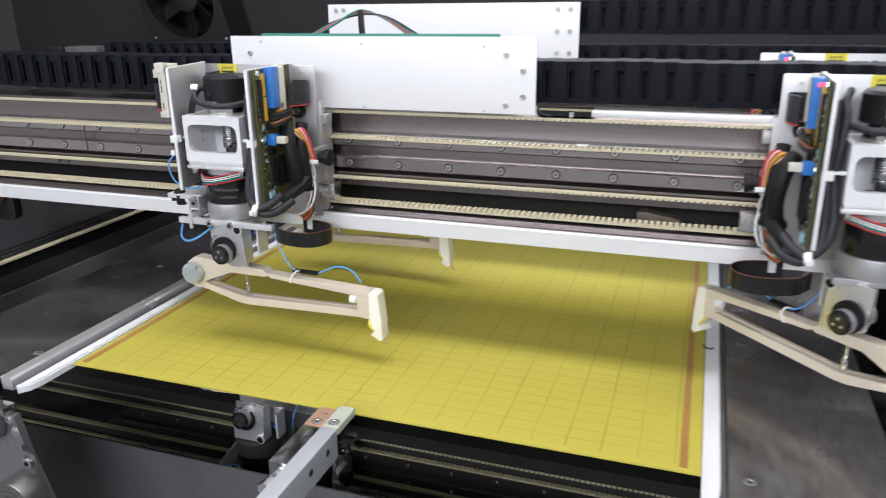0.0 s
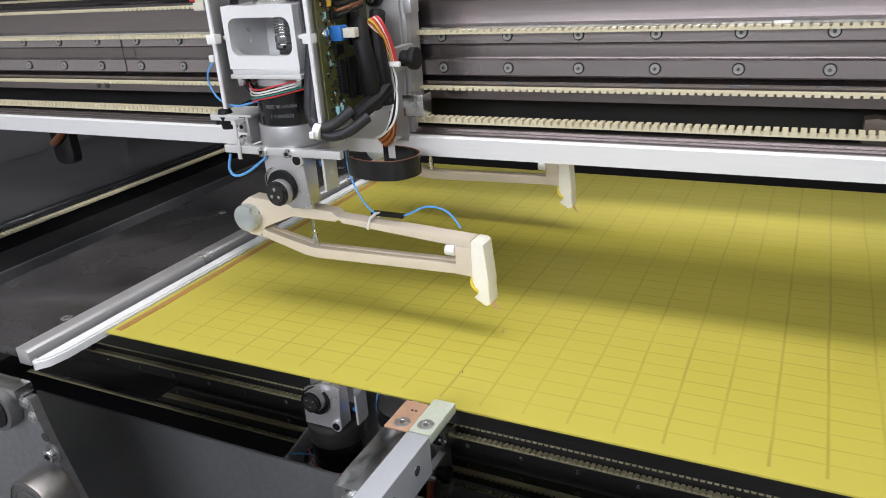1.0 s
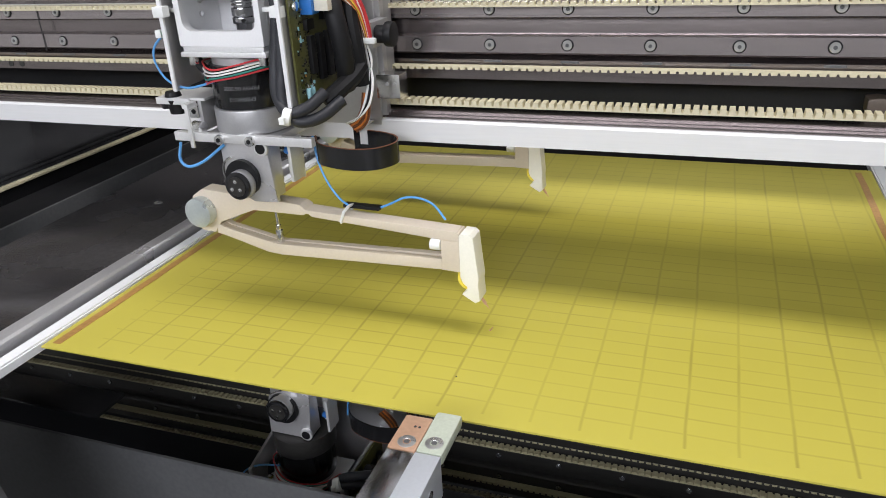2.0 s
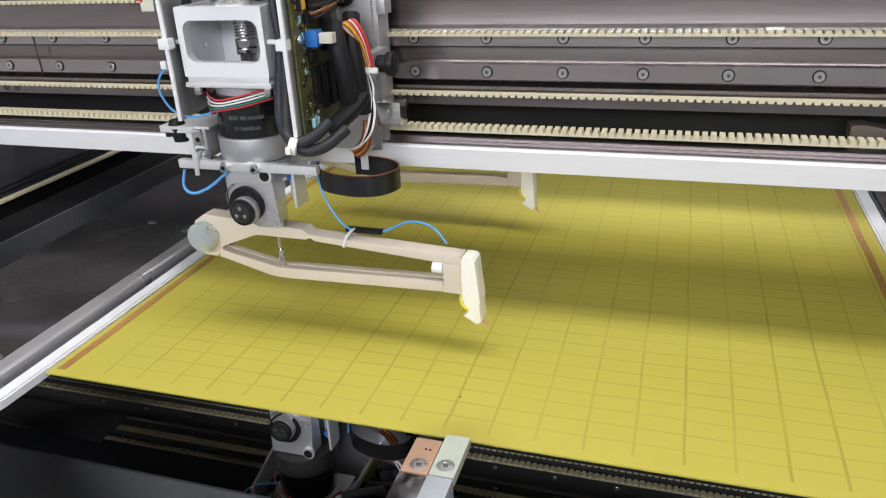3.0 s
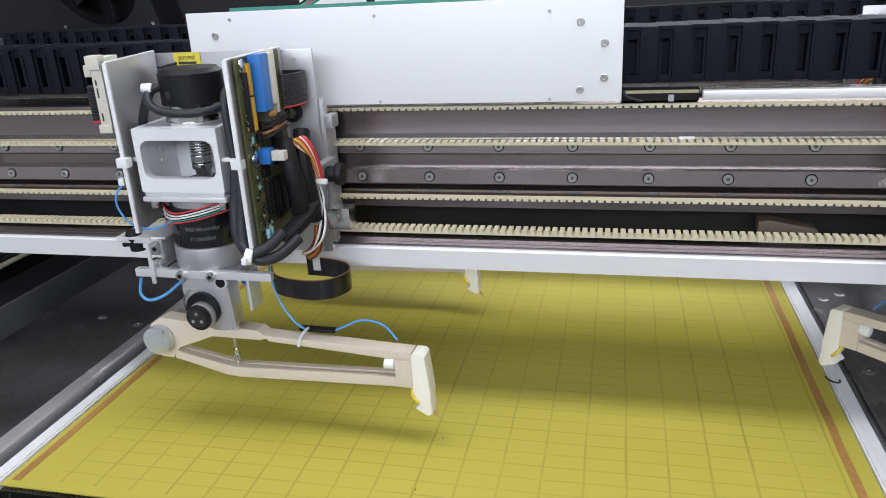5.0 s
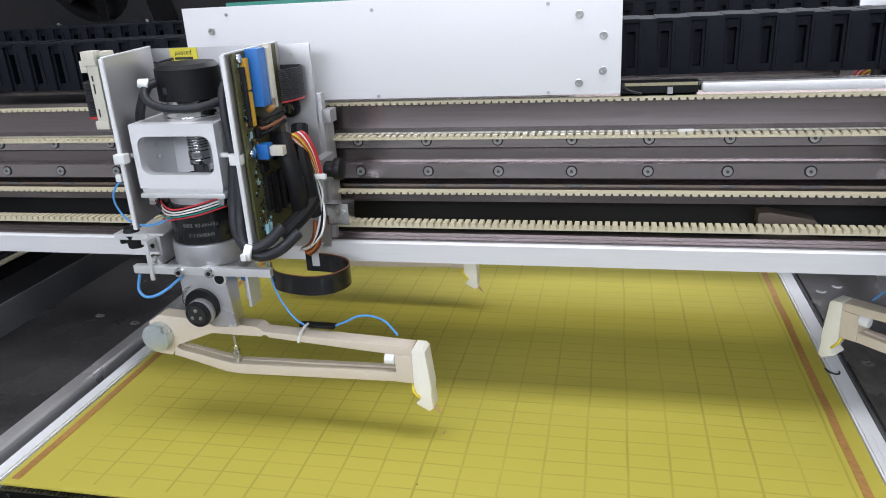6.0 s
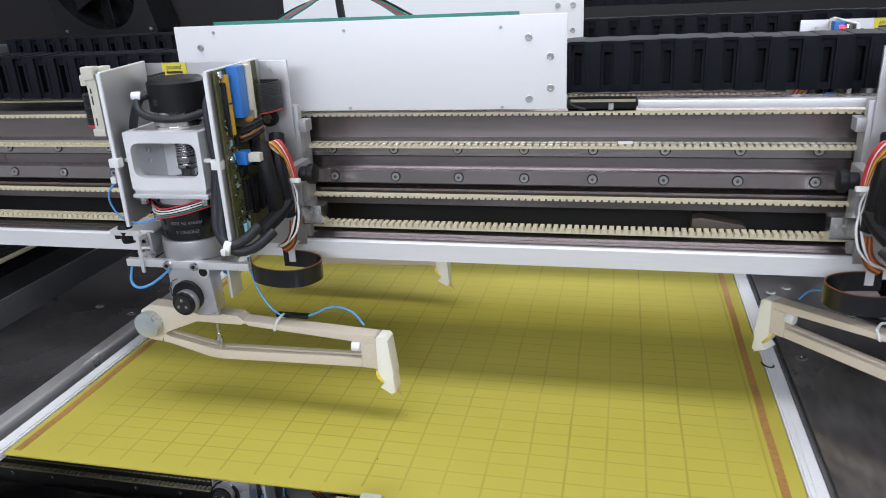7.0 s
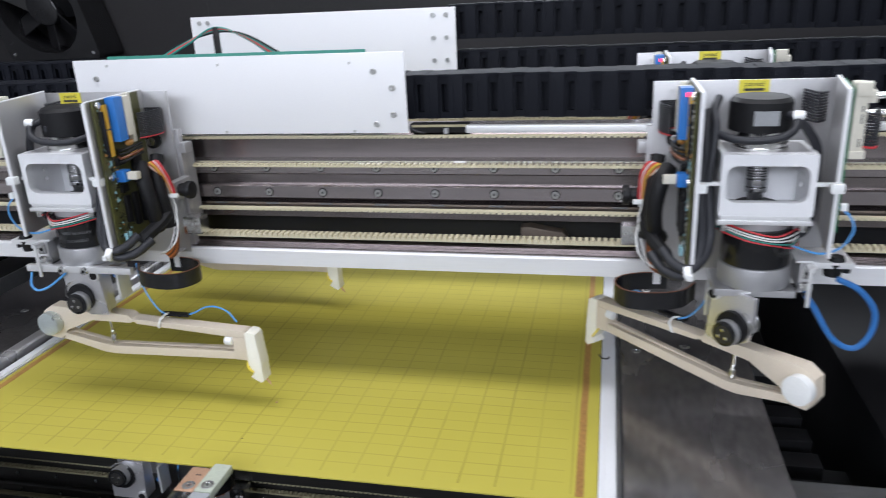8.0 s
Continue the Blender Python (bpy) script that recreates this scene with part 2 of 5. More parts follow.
def bar_x(bm, pts, x0, x1):
    """A cross-section in y and z, drawn out along x."""
    a = [bm.verts.new((x0, y, z)) for y, z in pts]
    c = [bm.verts.new((x1, y, z)) for y, z in pts]
    fs = [bm.faces.new(a), bm.faces.new(list(reversed(c)))]
    n = len(pts)
    for i in range(n):
        fs.append(bm.faces.new((a[(i + 1) % n], a[i], c[i], c[(i + 1) % n])))
    bmesh.ops.recalc_face_normals(bm, faces=fs)
    return bm


def rounded(x0, x1, z0, z1, r, n=5):
    pts = []
    for cx, cz, a0 in ((x1 - r, z1 - r, 0), (x0 + r, z1 - r, 90), (x0 + r, z0 + r, 180), (x1 - r, z0 + r, 270)):
        for i in range(n + 1):
            a = radians(a0 + 90 * i / n)
            pts.append((cx + r * math.cos(a), cz + r * math.sin(a)))
    return pts


def window_wall(bm, outer, inner, y0, y1):
    """A plate in x and z with a hole; both outlines have the same count of points."""
    rings = [[bm.verts.new((x, y, z)) for x, z in pts] for pts, y in ((outer, y0), (inner, y0), (inner, y1), (outer, y1))]
    n, fs = len(outer), []
    for k in range(4):
        a, c = rings[k], rings[(k + 1) % 4]
        for i in range(n):
            fs.append(bm.faces.new((a[i], a[(i + 1) % n], c[(i + 1) % n], c[i])))
    bmesh.ops.recalc_face_normals(bm, faces=fs)
    return bm


def smooth_path(pts, n=8):
    pts = [Vector(p) for p in pts]
    ext = [pts[0] * 2 - pts[1]] + pts + [pts[-1] * 2 - pts[-2]]
    out = []
    for i in range(1, len(ext) - 2):
        a, b, c, d = ext[i - 1:i + 3]
        for k in range(n):
            t = k / n
            out.append(0.5 * (2 * b + (c - a) * t + (2 * a - 5 * b + 4 * c - d) * t * t + (3 * b - a - 3 * c + d) * t ** 3))
    out.append(pts[-1])
    return out


def tube(bm, pts, r, seg=8, n=7):
    path = smooth_path(pts, n)
    up, rings = Vector((0.13, 0.31, 0.94)), []
    for i, p in enumerate(path):
        d = (path[min(i + 1, len(path) - 1)] - path[max(i - 1, 0)]).normalized()
        s = d.cross(up)
        s = s.normalized() if s.length > 1e-4 else d.orthogonal().normalized()
        u = s.cross(d).normalized()
        up = u
        rings.append([bm.verts.new(p + r * (math.cos(2 * math.pi * k / seg) * s + math.sin(2 * math.pi * k / seg) * u)) for k in range(seg)])
    for a, c in zip(rings, rings[1:]):
        for k in range(seg):
            bm.faces.new((a[k], a[(k + 1) % seg], c[(k + 1) % seg], c[k]))
    bm.faces.new(list(reversed(rings[0])))
    bm.faces.new(rings[-1])
    return bm


def band(bm, path, z0, z1, thick):
    """An upright strip that follows a path in x and y."""
    path = [Vector((p[0], p[1], 0)) for p in smooth_path([(x, y, 0) for x, y in path], 8)]
    rows = []
    for i, p in enumerate(path):
        d = (path[min(i + 1, len(path) - 1)] - path[max(i - 1, 0)]).normalized()
        s = Vector((-d.y, d.x, 0)) * thick / 2
        rows.append([bm.verts.new((q.x, q.y, z)) for q, z in ((p + s, z0), (p + s, z1), (p - s, z1), (p - s, z0))])
    for a, c in zip(rows, rows[1:]):
        for k in range(4):
            bm.faces.new((a[k], a[(k + 1) % 4], c[(k + 1) % 4], c[k]))
    bm.faces.new(list(reversed(rows[0])))
    bm.faces.new(rows[-1])
    return bm


def mesh_of(name, bm, material, smooth=35):
    me = bpy.data.meshes.new(name)
    bmesh.ops.recalc_face_normals(bm, faces=bm.faces[:])
    for f in bm.faces:
        f.smooth = True
    for e in bm.edges:
        e.smooth = len(e.link_faces) == 2 and e.calc_face_angle(3.0) < radians(smooth)
    bm.to_mesh(me)
    bm.free()
    me.materials.append(material)
    return me


def part(name, bm, material, parent, label=""):
    ob = new(name, mesh_of(name, bm, material))
    ob.parent = parent
    return tagged(ob, label)


def piece(name, me, parent, m=None):
    ob = new(name, me)
    ob.parent = parent
    if m is not None:
        ob.matrix_basis = m
    return ob


def thing(name, at, label, category, group=""):
    ob = new(name)
    ob.empty_display_size = 0.02
    ob.location = at
    return tagged(ob, label, category, group)


def single(name, bm, material, label, category="", group="", kind="", at=None):
    ob = new(name, mesh_of(name, bm, material))
    if at:
        ob.matrix_basis = pose(*at)
    return tagged(ob, label, category, group, kind)


B = bmesh.new


def screw_mesh(name, r, h, axis="y", material=None, dark=None):
    """A socket-head screw that points towards -y (or +z), with a hexagonal recess."""
    bm = B()
    n = 20
    prof = ((0, r), (-h * 0.85, r), (-h, r * 0.9), (-h, r * 0.5), (-h * 0.4, r * 0.45))
    rings = []
    for d, rad in prof:
        ring = []
        for k in range(n):
            a = 2 * math.pi * k / n
            q = rad
            if rad <= r * 0.5:
                q = rad / max(abs(math.cos((a % (math.pi / 3)) - math.pi / 6)), 0.5) * 0.9
            co = (q * math.cos(a), d, q * math.sin(a)) if axis == "y" else (q * math.cos(a), q * math.sin(a), -d)
            ring.append(bm.verts.new(co))
        rings.append(ring)
    for a, c in zip(rings, rings[1:]):
        for k in range(n):
            bm.faces.new((a[k], a[(k + 1) % n], c[(k + 1) % n], c[k]))
    bm.faces.new(rings[-1])
    return mesh_of(name, bm, material or ZINCW, 20)


SCREW = screw_mesh("rail_screw", 0.0036, 0.0016)
SCREW_DARK = screw_mesh("rail_screw", 0.0026, 0.0012, material=GREYSHEET)
SCREW_SMALL = screw_mesh("screw", 0.0030, 0.0018)
SCREW_UP = screw_mesh("countersunk_screw", 0.0055, 0.0008, "z")
# flat dark discs stand in for the shade in bores and sockets
BORE = mesh_of("counterbore", cyl(B(), (0, -0.0004, 0), (0, 0.0004, 0), 0.0046, seg=28), BLACK)
HEX_UP = mesh_of("hex_recess", cyl(B(), (0, 0, 0.0002), (0, 0, 0.00085), 0.0019, seg=6), DARKSHEET)
HEXM = mesh_of("hex_recess", cyl(B(), (0, -0.00165, 0), (0, -0.0010, 0), 0.0015, seg=6), DARKSHEET)
SCREW_TINY = screw_mesh("tiny_screw", 0.0014, 0.0008)

# ---- setting: room and machine bed ----
ROOM = dict(x0=-3.0, x1=2.6, y0=-2.6, y1=2.4, z0=-0.95, z1=1.80)


# unseen room added round the machine, closes it in and bounces light
def room():
    r = ROOM
    single("floor", box(B(), r["x0"], r["x1"], r["y0"], r["y1"], r["z0"] - 0.1, r["z0"]), FLOORM, "grey workshop floor", kind="structure")
    single("ceiling", box(B(), r["x0"], r["x1"], r["y0"], r["y1"], r["z1"], r["z1"] + 0.1), CEILM, "unseen white workshop ceiling", kind="structure")
    for n, a in (("wall_west", (r["x0"] - 0.1, r["x0"], r["y0"], r["y1"])), ("wall_east", (r["x1"], r["x1"] + 0.1, r["y0"], r["y1"])),
                 ("wall_south", (r["x0"] - 0.1, r["x1"] + 0.1, r["y0"] - 0.1, r["y0"])), ("wall_north", (r["x0"] - 0.1, r["x1"] + 0.1, r["y1"], r["y1"] + 0.1))):
        single(n, box(B(), *a, r["z0"], r["z1"]), WALLPAINT, "unseen plain painted workshop wall", kind="structure")


room()


def cabinet():
    ob = thing("machine_cabinet", (0, 0, 0), "black sheet-metal cabinet round the probing gantries, open at the front", "cabinet")
    # right part kept low; left panels raised out of view to darken reflections
    part("back_panel", box(B(), -0.80, 1.00, 1.55, 1.58, -0.95, 0.50), BACKWALL, ob, "charcoal rear panel")
    part("back_panel", box(B(), -1.70, -0.8005, 1.55, 1.58, -0.95, 1.20), BACKWALL, ob, "charcoal rear panel")
    part("side_panel", box(B(), -1.73, -1.70, 0.45, 1.58, -0.95, 1.20), DARKSHEET, ob)
    part("side_panel", box(B(), 1.00, 1.03, 0.45, 1.58, -0.95, 0.50), CABINET, ob)
    part("tray", box(B(), -1.70, 1.00, 0.40, 1.55, -0.42, -0.40), CABINET, ob)
    part("front_panel", box(B(), -0.84, 1.00, 0.628, 0.631, -0.40, -0.116, 0.0008), DARKSHEET, ob, "dark grey sheet-steel splash panel")
    part("skirt", box(B(), -1.70, 1.00, 0.40, 0.42, -0.95, -0.42), CABINET, ob)
    return ob


cabinet()


def fan_unit():
    ob = thing("ventilator", (-1.135, 1.50, 0.392), "black square ventilator with a glossy round cowl on the rear panel", "fan")
    w = 0.105
    outer, inner = rounded(-w, w, -0.10, 0.10, 0.012, 6), rounded(-0.088, 0.088, -0.088, 0.088, 0.087, 6)
    part("housing", window_wall(B(), outer, inner, -0.035, 0.045), BLACK_GLOSS, ob)
    for k in range(7):
        bm, a = B(), k * 2 * math.pi / 7
        box(bm, 0.028, 0.082, -0.001, 0.001, -0.022, 0.022, turn=Matrix.Rotation(a, 4, "Y") @ Matrix.Rotation(radians(35), 4, "X"))
        part("blade", bm, BLACK, ob)
    part("hub", cyl(B(), (0, -0.015, 0), (0, 0.04, 0), 0.034, bevel=0.004), BLACK_GLOSS, ob)
    for sx in (-1, 1):
        for sz in (-1, 1):
            part("corner_screw", cyl(B(), (sx * 0.092, -0.037, sz * 0.088), (sx * 0.092, -0.035, sz * 0.088), 0.003, seg=12), ZINCW, ob)
    lean = Matrix.Identity(4)
    lean[0][2] = -0.28
    for c in ob.children:
        c.data.transform(lean)


fan_unit()


# ---- test panel and its guides ----
def test_panel():
    ob = thing("test_panel", (0, 0, 0), "yellow glass-epoxy test panel with a fine ruled net", "circuit board")
    part("laminate", box(B(), -0.6660, 0.000, 0.6025, 1.170, -0.0016, 0.0, 0.0003), PANEL, ob)
    for x0, x1 in ((-0.6605, -0.6530), (-0.0180, -0.0112)):
        bm = B()
        y = 0.609
        prev = None
        while y < 1.165:
            j = 0.0006 * noise.noise((x0 * 9, y * 22, 0.4))
            row = [bm.verts.new((x0 + j, y, 0.0003)), bm.verts.new((x1 + j * 1.4, y, 0.0003))]
            if prev:
                bm.faces.new((prev[0], prev[1], row[1], row[0]))
            prev, y = row, y + 0.01
        top = bm.faces[:]
        r = bmesh.ops.extrude_face_region(bm, geom=top)
        bmesh.ops.translate(bm, verts=[v for v in r["geom"] if isinstance(v, bmesh.types.BMVert)], vec=(0, 0, -0.0006))
        part("copper_strip", bm, COPPER, ob, "tarnished copper strip")
    for x, y in ((-0.334, 0.648),):
        part("speck", cyl(B(), (x, y, -0.0002), (x, y, 0.0004), 0.0006, seg=8), INK, ob)
    return ob


test_panel()


def guide(x_in, x_out, y0, y1, label):
    """A white plastic guide beside the panel, with a rounded nose at the front."""
    lo, hi = min(x_in, x_out), max(x_in, x_out)
    pts = [(lo, y1), (lo, y0), (lo + 0.004, y0 - 0.004), (hi - 0.010, y0 - 0.003), (hi - 0.003, y0 + 0.006), (hi, y0 + 0.022), (hi, y1)]
    bm = B()
    a = [bm.verts.new((x, y, -0.005)) for x, y in pts]
    c = [bm.verts.new((x, y, 0.003)) for x, y in pts]
    bm.faces.new(a)
    bm.faces.new(c)
    for i in range(len(pts)):
        k = (i + 1) % len(pts)
        bm.faces.new((a[i], a[k], c[k], c[i]))
    bmesh.ops.recalc_face_normals(bm, faces=bm.faces[:])
    bmesh.ops.bevel(bm, geom=[e for e in bm.edges if all(v.co.z > 0 for v in e.verts)], offset=0.0015, segments=2, affect="EDGES")
    return single("board_guide", bm, WHITE_LIP, label, "guide rail", "board guides")


guide(-0.6670, -0.6805, 0.541, 1.20, "white plastic guide with a rounded nose along the panel's edge")
guide(0.0006, 0.0155, 0.560, 1.20, "white plastic guide strip with a small pen mark")


def pen_mark():
    single("pen_mark", tube(B(), [(-0.0025, 0.855, 0.0036), (0.000, 0.849, 0.0036), (0.004, 0.846, 0.0036), (0.0075, 0.847, 0.0036), (0.0085, 0.851, 0.0036)], 0.0008, 6), INK,
           "small black curved pen mark on the white guide strip", "mark")


pen_mark()


def bed_plate(name, x0, x1, y0, y1, z, label, metal):
    ob = thing(name, (0, 0, 0), label, "bed plate", "bed plates")
    part("sheet", box(B(), x0, x1, y0, y1, z - 0.008, z, 0.0008), metal, ob)
    return ob


left_bed = bed_plate("bed_plate", -0.855, -0.7045, 0.545, 1.40, 0.006, "worn dark steel bed plate with countersunk screws", DARKPLATE)
for x, y in ((-0.715, 0.603), (-0.775, 0.886), (-0.720, 0.872), (-0.735, 1.10)):
    piece("countersunk_screw", SCREW_UP, left_bed, pose(x, y, 0.0055))
    piece("hex_recess", HEX_UP, left_bed, pose(x, y, 0.0055))
right_bed = bed_plate("bed_plate", 0.0215, 0.156, 0.560, 1.40, 0.002, "scuffed dark steel bed plate, lightened for reflected light, with countersunk screws", SCUFFED_LIT)
for x, y in ((0.038, 0.872), (0.092, 0.889), (0.056, 1.050), (0.036, 1.035), (0.038, 0.602)):
    piece("countersunk_screw", SCREW_UP, right_bed, pose(x, y, 0.0015))
    piece("hex_recess", HEX_UP, right_bed, pose(x, y, 0.0015))


def edge_strip(x0, x1, y0, y1, z0, z1, label):
    bm = B()
    pts = [(x0, z0), (x0, z1), (x1 - 0.002, z1 - 0.0006), (x1, z1 - 0.0026), (x1, z0)]
    prism(bm, pts, y0, y1, 0.0006)
    return single("steel_strip", bm, CLEVIS if x0 < -0.3 else GREYSHEET, label, "steel strip", "edge strips")


edge_strip(-0.704, -0.6895, 0.543, 1.40, -0.006, 0.0088, "bright ground steel edge strip beside the white guide")
edge_strip(0.0163, 0.0210, 0.560, 1.40, -0.006, 0.003, "dull steel edge strip beside the white guide")


def side_rails():
    """Rails, belt and sheet left of the bed plate, running away from the front."""
    for x0, x1, z in ((-1.298, -1.286, -0.0725), (-1.272, -1.262, -0.0715), (-1.248, -1.232, -0.0705)):
        single("sheet_ridge", box(B(), x0, x1, 0.50, 1.54, -0.0749, z, 0.0008), POLISHED, "narrow bright ridge running along the grey side sheet", "ridge", "sheet ridges")
    single("side_sheet", box(B(), -1.69, -1.225, 0.50, 1.54, -0.16, -0.075, 0.002), SIDE_SHEET, "large shiny grey steel sheet in the side bay", "steel sheet")
    ob = thing("feed_rail", (0, 0, 0), "dark feed rail with a cream toothed belt in the side bay", "rail")
    part("rail_body", bar_x(B(), [(0, 0), (0.03, 0), (0.03, 0.04), (0, 0.04)], 0, 1), BLACK_GLOSS, ob).matrix_basis = Matrix.Translation((-1.19, 0.52, -0.10)) @ Matrix.Rotation(radians(90), 4, "Z") @ Matrix.Diagonal((1.0, 1, 1, 1))
    bm = B()
    box(bm, -1.196, -1.184, 0.53, 1.53, -0.0595, -0.0575)
    y = 0.534
    while y < 1.525:
        box(bm, -1.196, -1.184, y, y + 0.0036, -0.0580, -0.0555)
        y += 0.0075
    part("toothed_belt", bm, BELT, ob)
    part("lower_rail", box(B(), -1.158, -1.08, 0.50, 1.53, -0.13, -0.070, 0.002), BLACK, ob)
    part("rail_lip", box(B(), -1.0795, -1.074, 0.50, 1.53, -0.13, -0.068, 0.001), DARKSHEET, ob, "dull folded lip")
    part("lower_rail", box(B(), -1.00, -0.95, 0.50, 1.53, -0.15, -0.12, 0.002), BLACK, ob)


side_rails()
single("black_cover", box(B(), -0.830, -0.665, 0.6325, 0.668, -0.093, -0.090, 0.0006), BLACK_GLOSS, "glossy black cover sheet behind the splash panel", "cover")
single("right_sill", box(B(), 0.160, 0.99, 0.60, 0.70, -0.060, -0.030, 0.002), GREYSHEET, "grey steel sill beyond the bed plate", "sill")
single("right_block", box(B(), 0.27, 0.40, 0.72, 1.40, -0.20, -0.03, 0.004), CABINET, "black machine block in the side bay", "block")
slots = thing("slotted_rail", (0, 0, 0), "black slotted rail in the side bay", "rail")
for i in range(6):
    part("slat", box(B(), 0.165, 0.215, 0.720 + i * 0.045, 0.745 + i * 0.045, -0.08, -0.06, 0.001), CABINET, slots)


# ---- gantries ----
X0, X1 = -1.35, 0.75


def belt_mesh(name, y0, y1, z0, z1, up, pitch=0.00605):
    """A toothed belt lying flat; its teeth point up or down."""
    bm = B()
    body = 0.0012
    zb0, zb1 = (z0, z0 + body) if up else (z1 - body, z1)
    box(bm, X0, X1, y0, y1, zb0, zb1)
    verts, faces = [], []
    x = X0 + 0.002
    while x < X1 - 0.006:
        w, t = pitch * 0.37, pitch * 0.31
        base, tip = (zb1, z1) if up else (zb0, z0)
        k = len(verts)
        for zz, hw in ((base, w), (tip, t)):
            for sx, yy in ((-hw, y0), (hw, y0), (hw, y1), (-hw, y1)):
                verts.append((x + sx, yy, zz))
        for f in ((4, 5, 6, 7), (0, 1, 5, 4), (1, 2, 6, 5), (2, 3, 7, 6), (3, 0, 4, 7)):
            faces.append([k + i for i in f])
        x += pitch
    vs = [bm.verts.new(v) for v in verts]
    for f in faces:
        bm.faces.new([vs[i] for i in f])
    return bm


BELTS = [("belt_top", 0.8005, 0.8050, 0.2592, 0.2622, False), ("belt_upper", 0.7915, 0.7980, 0.2318, 0.2350, True),
         ("belt_middle", 0.7905, 0.7970, 0.1852, 0.1882, False), ("belt_lower", 0.779, 0.790, 0.1590, 0.1638, True)]
BELT_MESH = [mesh_of(n, belt_mesh(n, *a), BELT) for n, *a in BELTS]
BELT_MESH_SHADED = [mesh_of(n, belt_mesh(n, *a), SHADED_OLIVE) for n, *a in BELTS]


def gantry(dy, flip, label):
    """A cross beam with two guide rails, four toothed belts and a white lower bar."""
    ob = thing("gantry", (0, 0, 0), label, "gantry", "gantries")
    # below the panel, shade is put into the metals, belts and screws
    steel, rail_steel, bar_metal = (DARK_SHADED, DARK_SHADED, DARK_SHADED) if flip else (BRUSHED, RAIL, BAR_WHITE)
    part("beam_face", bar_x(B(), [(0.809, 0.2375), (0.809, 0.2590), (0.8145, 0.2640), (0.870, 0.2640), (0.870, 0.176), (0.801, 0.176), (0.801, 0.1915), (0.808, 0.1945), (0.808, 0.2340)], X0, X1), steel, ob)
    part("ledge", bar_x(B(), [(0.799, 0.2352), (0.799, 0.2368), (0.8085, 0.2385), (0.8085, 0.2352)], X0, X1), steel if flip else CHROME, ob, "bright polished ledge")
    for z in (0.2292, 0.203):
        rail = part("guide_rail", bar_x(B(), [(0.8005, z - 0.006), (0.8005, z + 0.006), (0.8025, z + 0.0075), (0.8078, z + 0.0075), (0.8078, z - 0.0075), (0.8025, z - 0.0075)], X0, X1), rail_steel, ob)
        x = -0.408 - 0.06 * 15
        while x < X1:
            if not flip:
                piece("counterbore", BORE, rail, pose(x, 0.8004, z))
            piece("rail_screw", SCREW_DARK if flip else SCREW, rail, pose(x, 0.8002, z))
            if not flip:
                piece("hex_recess", HEXM, rail, pose(x, 0.8002, z))
            x += 0.06
    for me in (BELT_MESH_SHADED if flip else BELT_MESH):
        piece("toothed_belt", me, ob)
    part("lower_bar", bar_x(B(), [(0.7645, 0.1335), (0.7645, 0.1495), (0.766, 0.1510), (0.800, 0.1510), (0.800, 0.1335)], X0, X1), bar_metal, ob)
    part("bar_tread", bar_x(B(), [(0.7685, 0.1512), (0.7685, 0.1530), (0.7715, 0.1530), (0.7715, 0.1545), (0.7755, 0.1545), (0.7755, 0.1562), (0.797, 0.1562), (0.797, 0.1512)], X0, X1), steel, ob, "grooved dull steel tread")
    if not flip:
        part("rail_joint", box(B(), -0.7915, -0.7905, 0.7998, 0.8003, 0.194, 0.240), INK, ob, "dark joint between rail lengths")
        for x in (-0.842, -0.828):
            part("plug_hole", cyl(B(), (x, 0.8004, 0.1805), (x, 0.8012, 0.1805), 0.0028, seg=16), INK, ob)
        for k in range(-14, 12):
            part("stamped_mark", box(B(), -0.413 + 0.06 * k, -0.399 + 0.06 * k, 0.8005, 0.8012, 0.1895, 0.1912), DARKSHEET, ob)
    # black strip stands in for the shade seen through the gap
    part("web", box(B(), X0, X1, 0.835, 0.868, 0.140, 0.1755), BLACK, ob)
    if flip:
        ob.matrix_basis = Matrix.Translation((0, dy, 0.008)) @ Matrix.Diagonal((1, 1, -1, 1))
    else:
        ob.location = (0, dy, 0)
    return ob


REAR = 0.256
gantry(0, False, "brushed steel gantry beam with cream toothed belts above the panel")
gantry(REAR, False, "rear brushed steel gantry beam behind the first")
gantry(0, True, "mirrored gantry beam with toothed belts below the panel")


def chain_link():
    """One link: a proud cheek, a recessed window beside it, a lid on top."""
    p, h = 0.0247, 0.043
    bm = B()
    box(bm, 0.0, 0.0140, 0, 0.040, 0, h, 0.0009)
    box(bm, 0.0130, p, 0.0035, 0.0385, 0, 0.0060)
    box(bm, 0.0130, p, 0.0035, 0.0385, h - 0.0095, h - 0.0006)
    box(bm, 0.0125, p + 0.0006, -0.0006, 0.0405, h - 0.0022, h + 0.0004)
    box(bm, 0.0022, 0.0046, -0.0008, 0.001, 0.006, h - 0.006)
    box(bm, 0.0130, 0.0165, 0.0030, 0.0170, 0.003, h - 0.004)
    box(bm, p - 0.0022, p, 0.0030, 0.0170, 0.003, h - 0.004)
    box(bm, 0.0130, p, 0.0120, 0.0375, 0.002, h - 0.003)
    return mesh_of("link", bm, CHAINM)


LINK = chain_link()


def cable_chain(y, z, x0, x1, label):
    ob = thing("cable_chain", (x0, y, z), label, "cable chain", "cable chains")
    x = 0.0
    while x0 + x < x1:
        piece("link", LINK, ob, pose(x, 0, 0.0004 * math.sin(x * 37)))
        x += 0.0247
    return ob


cable_chain(0.820, 0.2755, -1.3389, 0.72, "charcoal nylon cable chain lying on the front gantry")
